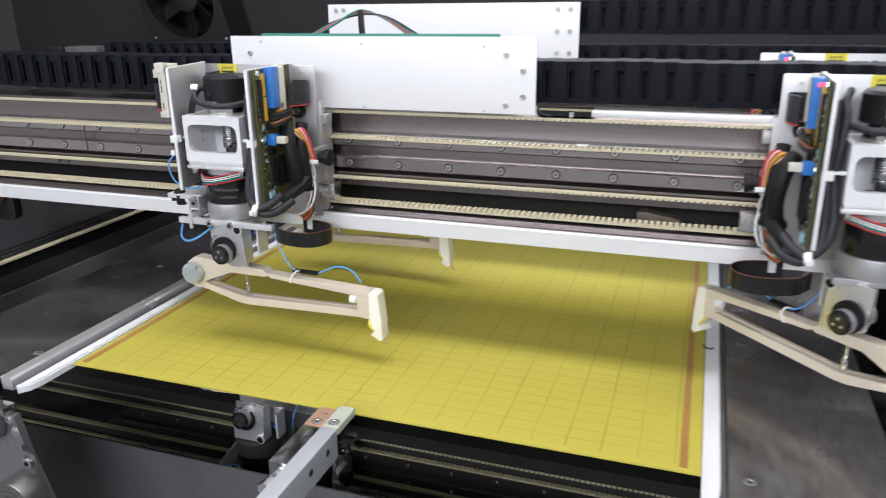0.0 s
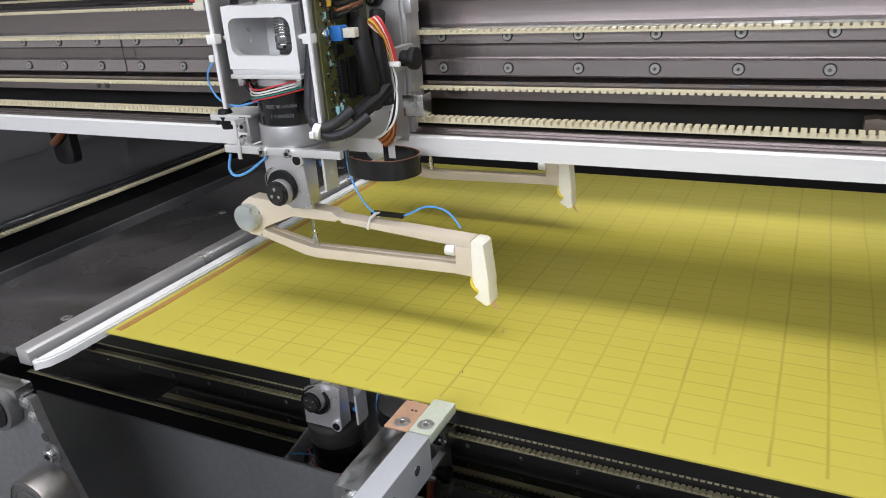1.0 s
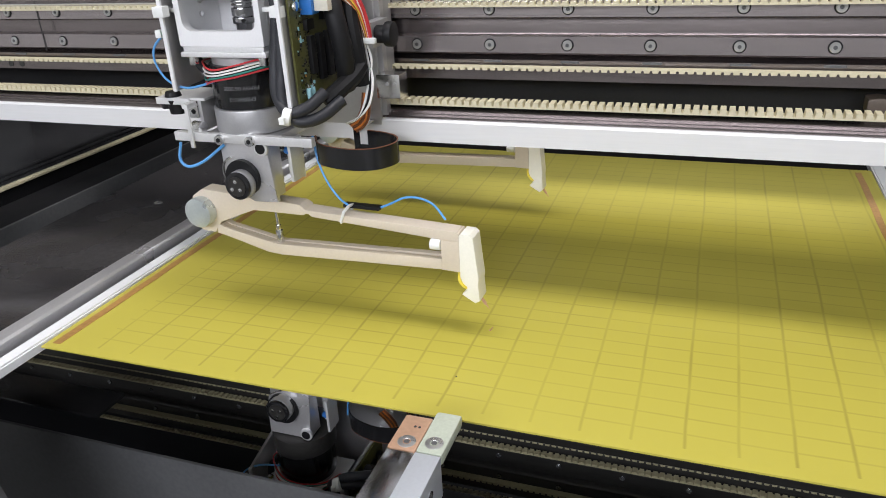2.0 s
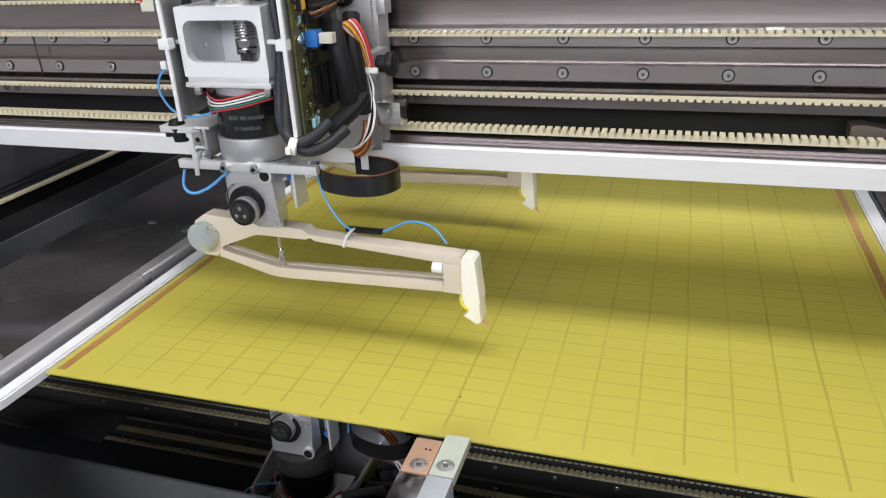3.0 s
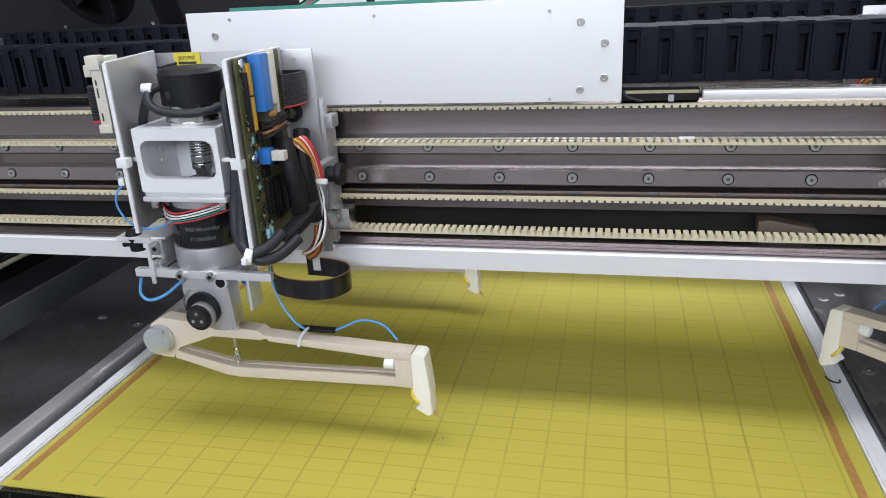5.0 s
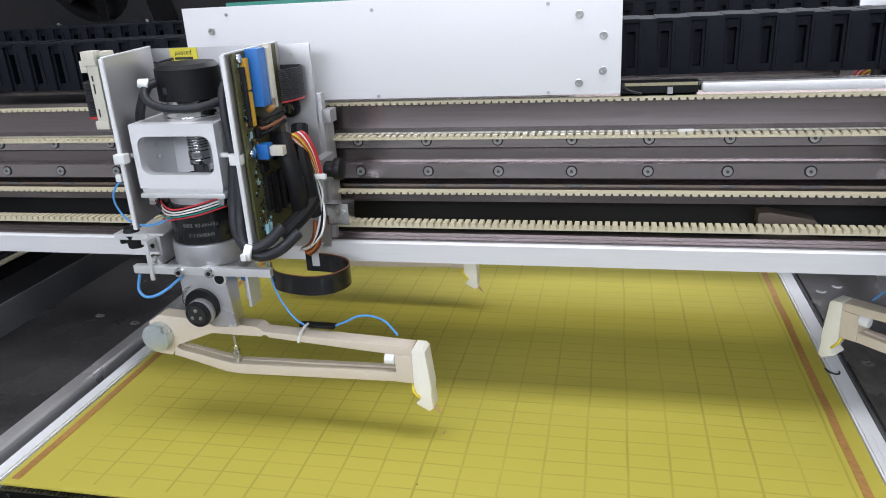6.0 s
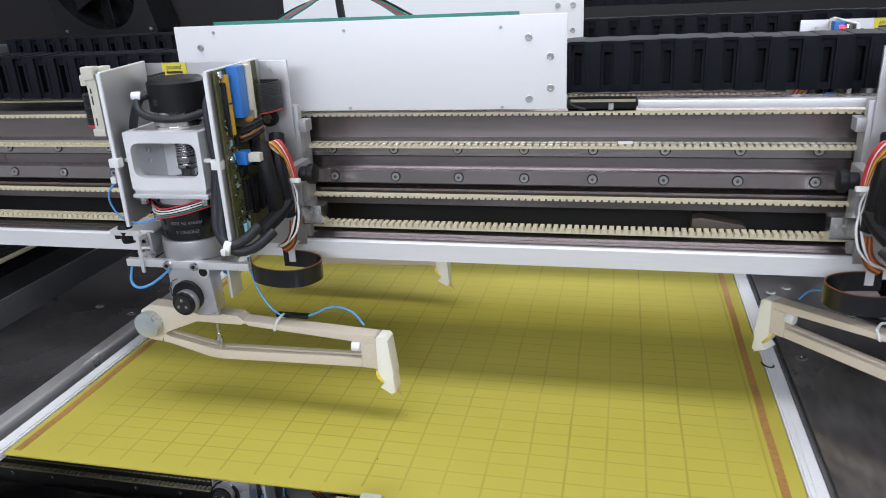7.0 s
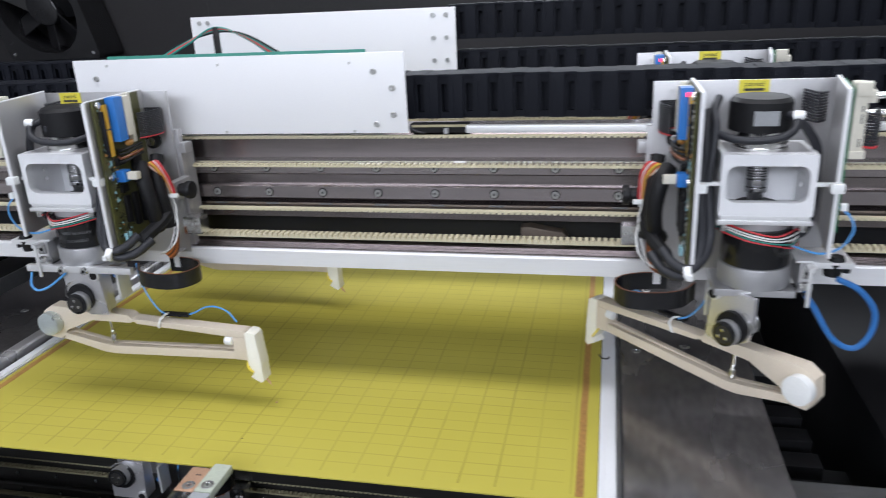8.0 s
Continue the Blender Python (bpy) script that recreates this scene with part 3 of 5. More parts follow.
cable_chain(0.820 + REAR, 0.2755, -0.9931, 0.72, "charcoal nylon cable chain lying on the rear gantry")
cable_chain(0.824 + REAR, 0.3330, -0.2075, 0.72, "upper run of the folded charcoal cable chain")


def cover_plate(x0, x1, y, z0, z1, holes, small, pcb, label):
    """A white sheet in front of a gantry with screws; a thin board stands behind it."""
    ob = thing("cover_plate", ((x0 + x1) / 2, y, z0), label, "cover plate", "cover plates")
    cx = (x0 + x1) / 2
    part("sheet", box(B(), x0 - cx, x1 - cx, 0, 0.0022, 0, z1 - z0, 0.0006), ALU_WHITE, ob)
    for x, z in holes:
        piece("screw", SCREW_SMALL, ob, pose(x - cx, 0, z - z0))
    for x, z in small:
        piece("tiny_screw", SCREW_TINY, ob, pose(x - cx, 0, z - z0))
    if pcb:
        part("circuit_board", box(B(), pcb[0] - cx, pcb[1] - cx, 0.006, 0.0076, 0.01, pcb[2] - z0), PCB_TEAL, ob, "teal circuit board edge")
    return ob


cover_plate(-0.551, -0.191, 0.7965, 0.2655, 0.3435, [(-0.2225, 0.3255), (-0.2045, 0.3095), (-0.2045, 0.2835), (-0.2225, 0.2745), (-0.526, 0.3245)],
            [(-0.246, 0.334), (-0.385, 0.3355), (-0.511, 0.3375), (-0.246, 0.2675), (-0.385, 0.2675)], (-0.513, -0.231, 0.3462), "white anodised cover plate with steel screws on the front gantry")
cover_plate(-0.557, -0.191, 1.055, 0.2655, 0.3745, [(-0.203, 0.3655), (-0.220, 0.3655), (-0.203, 0.3375), (-0.220, 0.3375), (-0.203, 0.3095), (-0.220, 0.3095), (-0.544, 0.3665), (-0.532, 0.3665)],
            [], None, "white anodised cover plate with paired screws on the rear gantry")


def plate_cable():
    ob = thing("cable_loom", (-0.40, 0.81, 0.345), "loose loom of teal, red and black wires behind the cover plate", "cable")
    for off, m in ((0, GREENW), (0.003, RED), (0.006, GREENW), (-0.003, BLACK)):
        part("wire", tube(B(), [(-0.065 + off, 0.004, -0.006), (-0.035 + off, 0.012, 0.010), (0.0, 0.02, 0.022 + off * 0.5), (0.035, 0.016, 0.016 - off * 0.4), (0.075, 0.006, -0.004 - off)], 0.0012, 6), m, ob)
    part("wire_sleeve", tube(B(), [(0.0, 0.02, 0.024), (0.004, 0.012, 0.010), (0.009, 0.004, -0.010)], 0.0035, 8), BLACK, ob)


plate_cable()


def silver_rod(dy):
    single("silver_rail", box(B(), -0.132, 0.72, 0.789 + dy, 0.797 + dy, 0.2665, 0.2735, 0.001), ALU, "bright aluminium rail under the cable chain", "rail", "silver rails")


silver_rod(0)
for z in (0.279, 0.294):
    single("guide_rod", cyl(B(), (0.150, 0.8080, z), (0.735, 0.8080, z), 0.0036, seg=20, bevel=0.0006), CHROME, "bright round steel rod in front of the cable chain", "rod", "guide rods")
single("black_box", box(B(), -1.132, -1.078, 1.072, 1.110, 0.2640, 0.3110, 0.002), BLACK_GLOSS, "small black box on the rear gantry", "box")
single("grey_box", box(B(), -1.0765, -1.008, 1.074, 1.110, 0.2640, 0.3105, 0.0015), DARKSHEET, "small grey metal box on the rear gantry", "box")


single("tape_piece", box(B(), -0.147, -0.135, 0.7978, 0.7985, 0.2352, 0.2372), ALU_WHITE, "scrap of shiny tape on the polished ledge", "tape")
single("cable_guide", prism(B(), [(-0.082, 0.158), (-0.082, 0.168), (-0.074, 0.169), (-0.040, 0.163), (-0.036, 0.158)], 0.8020, 0.8180, 0.001), TAN_DULL, "dull tan cable guide behind the lower belt", "cable guide")


def recess_block():
    ob = thing("cable_inlet", (-0.162, 0.800, 0.2640), "dark recess drawn as a black block with an olive strip beside the cover plate", "cable inlet")
    # black block stands in for the shade inside the recess
    part("block", box(B(), -0.029, 0.029, 0.004, 0.018, 0.0, 0.0085, 0.0006), BLACK, ob)
    part("brass_strip", box(B(), -0.026, 0.028, 0.001, 0.0038, 0.0062, 0.0082), SHADED_OLIVE, ob, "dull olive strip")
    part("wire", tube(B(), [(-0.028, 0.000, 0.008), (-0.024, -0.001, 0.004), (-0.016, 0.0005, 0.0005)], 0.0009, 6), RUBBER, ob)
    part("wire", tube(B(), [(-0.028, 0.000, 0.006), (-0.022, -0.001, 0.003), (-0.013, 0.0005, 0.0005)], 0.0009, 6), RUBBER, ob)
    part("clip", box(B(), 0.006, 0.010, 0.000, 0.0038, 0.0, 0.005), CAST, ob)


recess_block()


# ---- probing heads ----
def probe_head(inner, outer, sticker_x):
    """A motor with encoder between two side plates, boards and cables, local to the motor's axis; height is from the panel.
    inner, outer: where the two side plates stand, the inner one carrying the main board."""
    ob = thing("probe_station", (0, 0, 0), "probing head with motor, circuit boards and looped cables on the gantry", "probe head", "probe heads")
    part("back_plate", box(B(), -0.064, 0.085, 0.047, 0.050, 0.146, 0.315, 0.0006), PLATE, ob)
    part("carriage_plate", box(B(), -0.060, 0.0885, 0.0515, 0.059, 0.138, 0.2755, 0.0008), PLATE, ob)
    part("carriage_block", box(B(), -0.055, 0.086, 0.0595, 0.0800, 0.178, 0.258, 0.002), CAST, ob)
    # side plates with bright cut edges
    for x, y, z in ((outer, -0.034, 0.188), (inner, -0.041, 0.180)):
        bm = B()
        side = [(y, z), (y, 0.3165), (0.046, 0.3165), (0.046, z)]
        bar_x(bm, side, x - 0.0013, x + 0.0013)
        flare = 0.16 if x == outer else 0.0
        for v in bm.verts:
            v.co.x -= flare * (v.co.y - y)
        part("side_plate", bm, PLATE, ob)
        part("plate_edge", box(B(), x - 0.0015, x + 0.0015, y - 0.0022, y - 0.0002, z, 0.3167, 0.0004), ALU_WHITE, ob, "white bare plate edge")
        bm = box(B(), x - 0.0014, x + 0.0014, y, 0.046, 0.3166, 0.3176, 0.0003)
        for v in bm.verts:
            v.co.x -= flare * (v.co.y - y)
        part("plate_top", bm, ALU_WHITE, ob, "white bare plate edge")
    # housing of the coupling
    o, i = rounded(-0.0342, 0.0352, 0.219, 0.2680, 0.001, 5), rounded(-0.0295, 0.0308, 0.2295, 0.2588, 0.0075, 5)
    bm = B()
    window_wall(bm, o, i, -0.028, -0.020)
    part("coupling_housing", bm, ALU_WHITE, ob, "white machined housing with an oblong window")
    part("housing_rear", box(B(), -0.0342, 0.0352, 0.020, 0.027, 0.219, 0.268), ALU_WHITE, ob)
    part("housing_cheek", box(B(), -0.0342, -0.0300, -0.0195, 0.0195, 0.219, 0.268), ALU_WHITE, ob)
    part("housing_cheek", box(B(), 0.0312, 0.0352, -0.0195, 0.0195, 0.219, 0.268), ALU_WHITE, ob)
    part("housing_lid", box(B(), -0.0298, 0.0310, -0.0195, 0.0195, 0.262, 0.268), PLATE, ob)
    bm = B()
    box(bm, -0.0348, 0.0358, -0.0285, 0.027, 0.2115, 0.2150, 0.0006)
    box(bm, -0.0330, 0.0340, -0.0270, 0.027, 0.2151, 0.2187, 0.0006)
    part("housing_base", bm, ALU, ob)
    for z in (0.2385, 0.2475):
        part("cheek_screw", cyl(B(), (-0.0299, -0.004, z), (-0.0285, -0.004, z), 0.0018, seg=12), CHROME, ob)
    bm = B()
    for k in range(7):
        cyl(bm, (0.004, 0, 0.2440 + k * 0.0021), (0.004, 0, 0.2452 + k * 0.0021), 0.0080, seg=24, bevel=0.0003)
    cyl(bm, (0.004, 0, 0.219), (0.004, 0, 0.2615), 0.0064, seg=20)
    cyl(bm, (0.004, 0, 0.2315), (0.004, 0, 0.2360), 0.0084, seg=24, bevel=0.0006)
    cyl(bm, (0.004, 0, 0.2366), (0.004, 0, 0.2425), 0.0084, seg=24, bevel=0.0006)
    part("coupling", bm, POLISHED, ob, "bright steel bellows coupling")
    part("clamp_screw", cyl(B(), (0.0085, -0.0086, 0.2338), (0.0082, -0.0070, 0.2338), 0.0014, seg=10), BLACK, ob)
    part("coupling_disc", cyl(B(), (0.002, 0, 0.2195), (0.002, 0, 0.2225), 0.0165, seg=32), BLACK, ob)
    for x in (-0.029, 0.030):
        part("foot_screw", cyl(B(), (x, -0.023, 0.2055), (x, -0.023, 0.2112), 0.0036, bevel=0.0004), CHROME, ob)
    # encoder
    bm = B()
    cyl(bm, (0.0055, 0, 0.2830), (0.0055, 0, 0.3055), 0.0236, seg=40)
    cyl(bm, (0.0055, 0, 0.3055), (0.0055, 0, 0.3085), 0.0236, 0.0205, seg=40)
    part("encoder_cap", bm, BLACK, ob, "matt black encoder cap")
    part("cap_bar", box(B(), -0.0030, 0.0002, -0.0232, -0.0216, 0.2885, 0.2935), RUBBER, ob)
    bm = B()
    for z0, z1, rad in ((0.2682, 0.2702, 0.0215), (0.2702, 0.2716, 0.0195), (0.2716, 0.2738, 0.0212), (0.2738, 0.2752, 0.0190), (0.2752, 0.2778, 0.0208), (0.2778, 0.2828, 0.0180)):
        cyl(bm, (0.004, 0, z0), (0.004, 0, z1), rad, seg=40)
    part("encoder_flange", bm, CHROME, ob, "ringed bright steel flange")
    part("cable_tail", tube(B(), [(-0.0120, -0.016, 0.2965), (-0.0165, -0.0235, 0.2935), (-0.0135, -0.0290, 0.2865), (-0.0040, -0.0318, 0.2815), (0.012, -0.0320, 0.2795), (0.028, -0.0280, 0.2800), (0.040, -0.0150, 0.2830), (0.046, 0.0, 0.286)], 0.0031, 12, 9), RUBBER, ob, "grey rubber encoder cable")
    part("cable_boot", cyl(B(), (-0.0215, -0.0245, 0.2975), (-0.0145, -0.0215, 0.2960), 0.0030, 0.0044, bevel=0.0012), NYLON, ob)
    part("cable", tube(B(), [(-0.0180, -0.020, 0.2930), (-0.0270, -0.014, 0.2840), (-0.0365, -0.008, 0.2680), (-0.0385, -0.006, 0.2450), (-0.0385, -0.008, 0.2220), (-0.0340, -0.010, 0.2030), (-0.0250, -0.006, 0.1950)], 0.0036, 12), RUBBER, ob, "grey rubber cable")
    part("cable", tube(B(), [(0.036, 0.010, 0.3060), (0.0405, -0.004, 0.2980), (0.0400, -0.016, 0.2880), (0.0415, -0.020, 0.2700), (0.0440, -0.022, 0.2450)], 0.0033, 12), RUBBER, ob, "grey rubber cable")
    # motor
    bm = B()
    cyl(bm, (0, 0, 0.2050), (0, 0, 0.2112), 0.0245, seg=40)
    part("motor_neck", bm, CAST, ob)
    part("motor_body", cyl(B(), (0, 0, 0.1730), (0, 0, 0.2048), 0.0272, seg=40, bevel=0.0006), BLACK_GLOSS, ob, "glossy black motor body")
    bm = B()
    cyl(bm, (0, 0, 0.1545), (0, 0, 0.1728), 0.0287, seg=40, bevel=0.0012)
    part("gear_casing", bm, CAST, ob, "grey gear casing")
    for k, (m, z) in enumerate(((RED, 0.2068), (WHITEW, 0.2045), (WHITEW, 0.2025), (GREENW, 0.2005), (RED, 0.1988))):
        part("wire", tube(B(), [(-0.034, 0.004, z - 0.002), (-0.027, -0.016, z - 0.001 - 0.002 * k), (-0.010, -0.0300, z - 0.004), (0.010, -0.0305, z - 0.0005), (0.027, -0.020, z + 0.003), (0.036, -0.004, z + 0.004)], 0.0007, 6), m, ob)
    # thick cables at the board side
    part("cable", tube(B(), [(0.043, 0.004, 0.296), (0.0465, -0.012, 0.280), (0.0450, -0.018, 0.255), (0.0420, -0.022, 0.225), (0.0400, -0.026, 0.202), (0.0440, -0.034, 0.187), (0.0560, -0.042, 0.1775), (0.0680, -0.036, 0.1800), (0.0760, -0.024, 0.1880)], 0.0043, 12), RUBBER, ob, "grey rubber cable")
    part("cable", tube(B(), [(0.0495, 0.010, 0.290), (0.0495, -0.018, 0.258), (0.0485, -0.026, 0.225), (0.0470, -0.030, 0.198), (0.0500, -0.037, 0.184), (0.0600, -0.040, 0.1715), (0.0740, -0.032, 0.1720), (0.0850, -0.016, 0.1810)], 0.0043, 12), RUBBER, ob, "grey rubber cable")
    bm = B()
    cyl(bm, (0.0535, -0.0455, 0.1760), (0.0590, -0.0440, 0.1745), 0.0062, seg=20, bevel=0.001)
    box(bm, 0.0540, 0.0580, -0.0530, -0.0490, 0.1715, 0.1765, 0.0006)
    part("cable_tie", bm, NYLON, ob, "white cable tie")
    for x0, x1, hx in ((outer, -0.034, outer), (0.0352, inner, inner - 0.003)):
        bm = B()
        box(bm, x0, x1, -0.0245, -0.0205, 0.2420, 0.2450, 0.0006)
        box(bm, hx - 0.0045, hx + 0.0045, -0.0415 if hx > 0 else -0.0385, -0.034 if hx > 0 else -0.031, 0.2402, 0.2476, 0.0010)
        part("cable_tie", bm, NYLON, ob, "white cable tie")
    # main board on the inner side
    marks = set(ob.children)
    part("insulator", box(B(), 0.0590, 0.0612, -0.034, 0.036, 0.178, 0.313), BLACK, ob)
    board = part("main_board", box(B(), 0.0640, 0.0656, -0.036, 0.034, 0.176, 0.314), PCB_OLIVE, ob, "olive circuit board crowded with parts")
    for z in (0.310, 0.243):
        part("board_screw", cyl(B(), (0.0656, -0.030, z), (0.0680, -0.030, z), 0.0032, bevel=0.0006), CHROME, board)
    for z0, z1 in ((0.2875, 0.3095), (0.2620, 0.2860)):
        part("pin_header", box(B(), 0.0657, 0.0690, -0.0255, -0.0205, z0, z1, 0.0004), YELLOWC, board, "amber pin header")
    part("socket", box(B(), 0.0657, 0.0755, -0.018, -0.0055, 0.2745, 0.3150, 0.0006), BLUE, board, "blue ribbon socket")
    part("plug", window_wall(B(), rounded(0.0662, 0.0765, 0.2780, 0.3145, 0.0006), rounded(0.0688, 0.0740, 0.2820, 0.3105, 0.0006), -0.0052, 0.0020), BEIGE, board, "beige ribbon plug")
    part("plug_slot", box(B(), 0.0688, 0.0740, -0.0030, 0.0010, 0.2820, 0.3105), BLACK, board)
    part("plug", box(B(), 0.0690, 0.0740, 0.0045, 0.009, 0.2700, 0.3165, 0.0005), BEIGE, board, "beige ribbon plug")
    part("socket", box(B(), 0.0657, 0.0745, -0.021, -0.011, 0.2365, 0.2475, 0.0006), BLUE, board, "blue wire socket")
    part("plug", box(B(), 0.0747, 0.0850, -0.018, -0.0115, 0.2385, 0.2455, 0.0006), BEIGE, board, "beige wire plug")
    bm = B()
    for k in range(2):
        bmesh.ops.create_uvsphere(bm, u_segments=14, v_segments=8, radius=0.0042, matrix=Matrix.Translation((0.071, 0.000 + 0.006 * k, 0.2705 - 0.012 * k)) @ Matrix.Diagonal((0.7, 1.4, 0.8, 1)))
    part("capacitor", bm, TAN, board, "tan disc capacitors")
    rnd = random.Random(5)
    for y0, z0, w, h in ((-0.0175, 0.196, 0.0065, 0.026), (-0.0050, 0.190, 0.0065, 0.032), (0.0075, 0.190, 0.0065, 0.032), (0.0200, 0.190, 0.0065, 0.040), (-0.020, 0.226, 0.010, 0.007), (-0.020, 0.252, 0.012, 0.007), (0.004, 0.230, 0.014, 0.030), (-0.030, 0.2620, 0.003, 0.042)):
        part("chip", box(B(), 0.0657, 0.0690, y0, y0 + w, z0, z0 + h, 0.0003), BLACK, board)
    pins = B()
    for y0 in (-0.0195, -0.0102, -0.0070, 0.0022, 0.0055, 0.0148, 0.0180, 0.0272):
        for k in range(12):
            box(pins, 0.0657, 0.0668, y0, y0 + 0.0014, 0.1915 + k * 0.00245, 0.1928 + k * 0.00245)
    tagged(part("solder_pins", pins, CHROME, board, "bright solder pins"), kind="stuff")
    for nm, m, n in (("resistors", CYAN, 34), ("small_parts", CHROME, 110), ("small_parts", TAN, 12), ("small_parts", BLACK, 60)):
        bm = B()
        for _ in range(n):
            y, z = rnd.uniform(-0.032, -0.014), rnd.uniform(0.182, 0.258)
            if rnd.random() < 0.3:
                y, z = rnd.uniform(-0.033, -0.026), rnd.uniform(0.262, 0.305)
            a = rnd.choice((0.0004, 0.0006, 0.0008))
            box(bm, 0.0657, 0.0657 + a * 1.6, y, y + a * 1.4, z, z + a * rnd.choice((1.5, 2.5, 4)))
        tagged(part(nm, bm, m, board), kind="stuff")
    for y in (-0.027, -0.021):
        bm = B()
        cyl(bm, (0.0685, y, 0.181), (0.0685, y, 0.188), 0.0016, seg=10)
        part("resistor", bm, CYAN, board)
        part("resistor_lead", tube(B(), [(0.066, y, 0.178), (0.0685, y, 0.179), (0.0685, y, 0.190), (0.066, y, 0.1915)], 0.0004, 5), CHROME, board)
    for c in set(ob.children) - marks:
        c.location = (inner - 0.0612, 0, 0.003)
    # ribbon, ribs and loops
    bm = B()
    for k in range(14):
        z = 0.2765 + k * 0.0017
        tube(bm, [(0.0720, 0.013, z), (0.0790, 0.028, z), (0.0775, 0.0445, z), (0.0620, 0.0457, z), (0.0440, 0.0457, z)], 0.00085, 6, 4)
    part("ribbon_cable", bm, RUBBER, ob, "dark ribbed ribbon cable")
    part("ribbon_edge", tube(B(), [(0.0720, 0.013, 0.2750), (0.0790, 0.028, 0.2750), (0.0775, 0.0445, 0.2750), (0.0620, 0.0457, 0.2750), (0.0440, 0.0457, 0.2750)], 0.0008, 6, 4), RED, ob)
    for k in range(4):
        part("rib", tube(B(), [(inner + 0.004, -0.012, 0.2690 - k * 0.0032), (inner + 0.009, -0.015, 0.2685 - k * 0.0036), (inner + 0.0155, -0.006, 0.2700 - k * 0.0032), (inner + 0.017, 0.008, 0.2715 - k * 0.003)], 0.0013, 6), BROWN if k == 2 else BLACK, ob)
    part("black_cap", cyl(B(), (0.0600, 0.042, 0.2660), (0.0600, 0.0465, 0.2660), 0.001), BLACK, ob)
    part("plate_knob", cyl(B(), (0.0650, 0.0400, 0.2660), (0.0650, 0.0468, 0.2660), 0.0075, bevel=0.001), BLACK, ob)
    part("plate_screw", cyl(B(), (0.0652, 0.0385, 0.2660), (0.0652, 0.0400, 0.2660), 0.0044, bevel=0.0005), CHROME, ob)
    piece("tiny_screw", SCREW_TINY, ob, pose(0.070, 0.0468, 0.307))
    # bundle of coloured wires
    for k, m in enumerate((BROWN, WHITEW, ORANGE, BROWN, YELLOWW, ORANGE, RED, WHITEW, RED)):
        o = k * 0.0013
        part("wire", tube(B(), [(0.068 + o, 0.012, 0.2470 + o * 0.2), (0.0755 + o * 1.2, 0.008, 0.2490 + o * 0.4), (0.0840 + o * 0.9, 0.009, 0.2440), (0.0880 + o * 0.6, 0.013, 0.236), (0.0900 + o * 0.4, 0.018, 0.2235), (0.0905 + o * 0.3, 0.02, 0.217)], 0.0015, 6), m, ob)
    part("cable_tie", box(B(), 0.0840, 0.0995, 0.0145, 0.0185, 0.2145, 0.2185, 0.0012), NYLON, ob, "white cable tie")
    for k, m in enumerate((WHITEW, BLACK, WHITEW)):
        part("wire", tube(B(), [(0.0895, 0.02, 0.2155), (0.092 + 0.001 * k, 0.018, 0.203), (0.0955 - 0.0015 * k, 0.014, 0.188), (0.0930 - 0.002 * k, 0.010, 0.172), (0.0840, 0.008, 0.162), (0.073, 0.010, 0.1565)], 0.0010, 6), m, ob)
    for k, m in enumerate((BROWN, ORANGE, BROWN, ORANGE, BROWN)):
        o = k * 0.0014
        part("wire", tube(B(), [(0.066 + o, 0.028, 0.1510 - o), (0.0735 + o, 0.026, 0.1560 - o), (0.0785 + o, 0.026, 0.1640 - o), (0.0800 + o, 0.028, 0.1760)], 0.0010, 6), m, ob)
    bm = B()
    tube(bm, [(0.072, 0.006, 0.2500), (0.079, -0.004, 0.2380), (0.083, -0.004, 0.2150), (0.081, 0.002, 0.1950), (0.076, 0.012, 0.1860)], 0.0070, 12)
    tube(bm, [(0.080, 0.022, 0.2560), (0.083, 0.012, 0.2360), (0.086, 0.010, 0.2120), (0.087, 0.014, 0.1860)], 0.0065, 10)
    part("cable_sleeve", bm, BLACK, ob, "black cloth cable sleeve")
    part("cable_sleeve", tube(B(), [(0.072, -0.018, 0.1790), (0.079, -0.010, 0.1860), (0.085, 0.002, 0.1930), (0.088, 0.012, 0.2000)], 0.0065, 10), BLACK, ob)
    bm = B()
    ring = [(0.044, 0.012), (0.058, -0.008), (0.084, -0.016), (0.104, -0.011), (0.113, 0.006), (0.107, 0.022), (0.090, 0.031), (0.066, 0.034)]
    band(bm, ring, 0.1290, 0.1450, 0.0010)
    part("ribbon_loop", bm, BLACK_GLOSS, ob, "looped black ribbon cable")
    part("ribbon_seam", band(B(), [(x, y - 0.0001) for x, y in ring], 0.1451, 0.1455, 0.0010), BROWN, ob)
    bm = B()
    box(bm, 0.0720, 0.0785, 0.0320, 0.0330, 0.1340, 0.1500)
    box(bm, 0.0720, 0.0785, 0.0330, 0.0465, 0.1490, 0.1500)
    part("loop_bracket", bm, ALU, ob, "bright folded tab")
    # bumper and clamps on the carriage
    bm = B()
    cyl(bm, (0.0945, 0.030, 0.2190), (0.1020, 0.030, 0.2190), 0.0065, seg=24, bevel=0.001)
    cyl(bm, (0.1020, 0.030, 0.2190), (0.1085, 0.030, 0.2190), 0.0090, seg=24, bevel=0.0015)
    part("bumper", bm, BLACK, ob, "black rubber bumper")
    part("bumper_bracket", box(B(), 0.0865, 0.0945, 0.022, 0.0515, 0.210, 0.228), PLATE, ob)
    bm = B()
    box(bm, 0.0890, 0.1080, 0.0340, 0.0500, 0.1705, 0.1885, 0.0008)
    part("belt_clamp", bm, CHROME, ob, "bright belt clamp")
    for x in (0.098, 0.104):
        piece("screw", SCREW_TINY, ob, pose(x, 0.034, 0.1815))
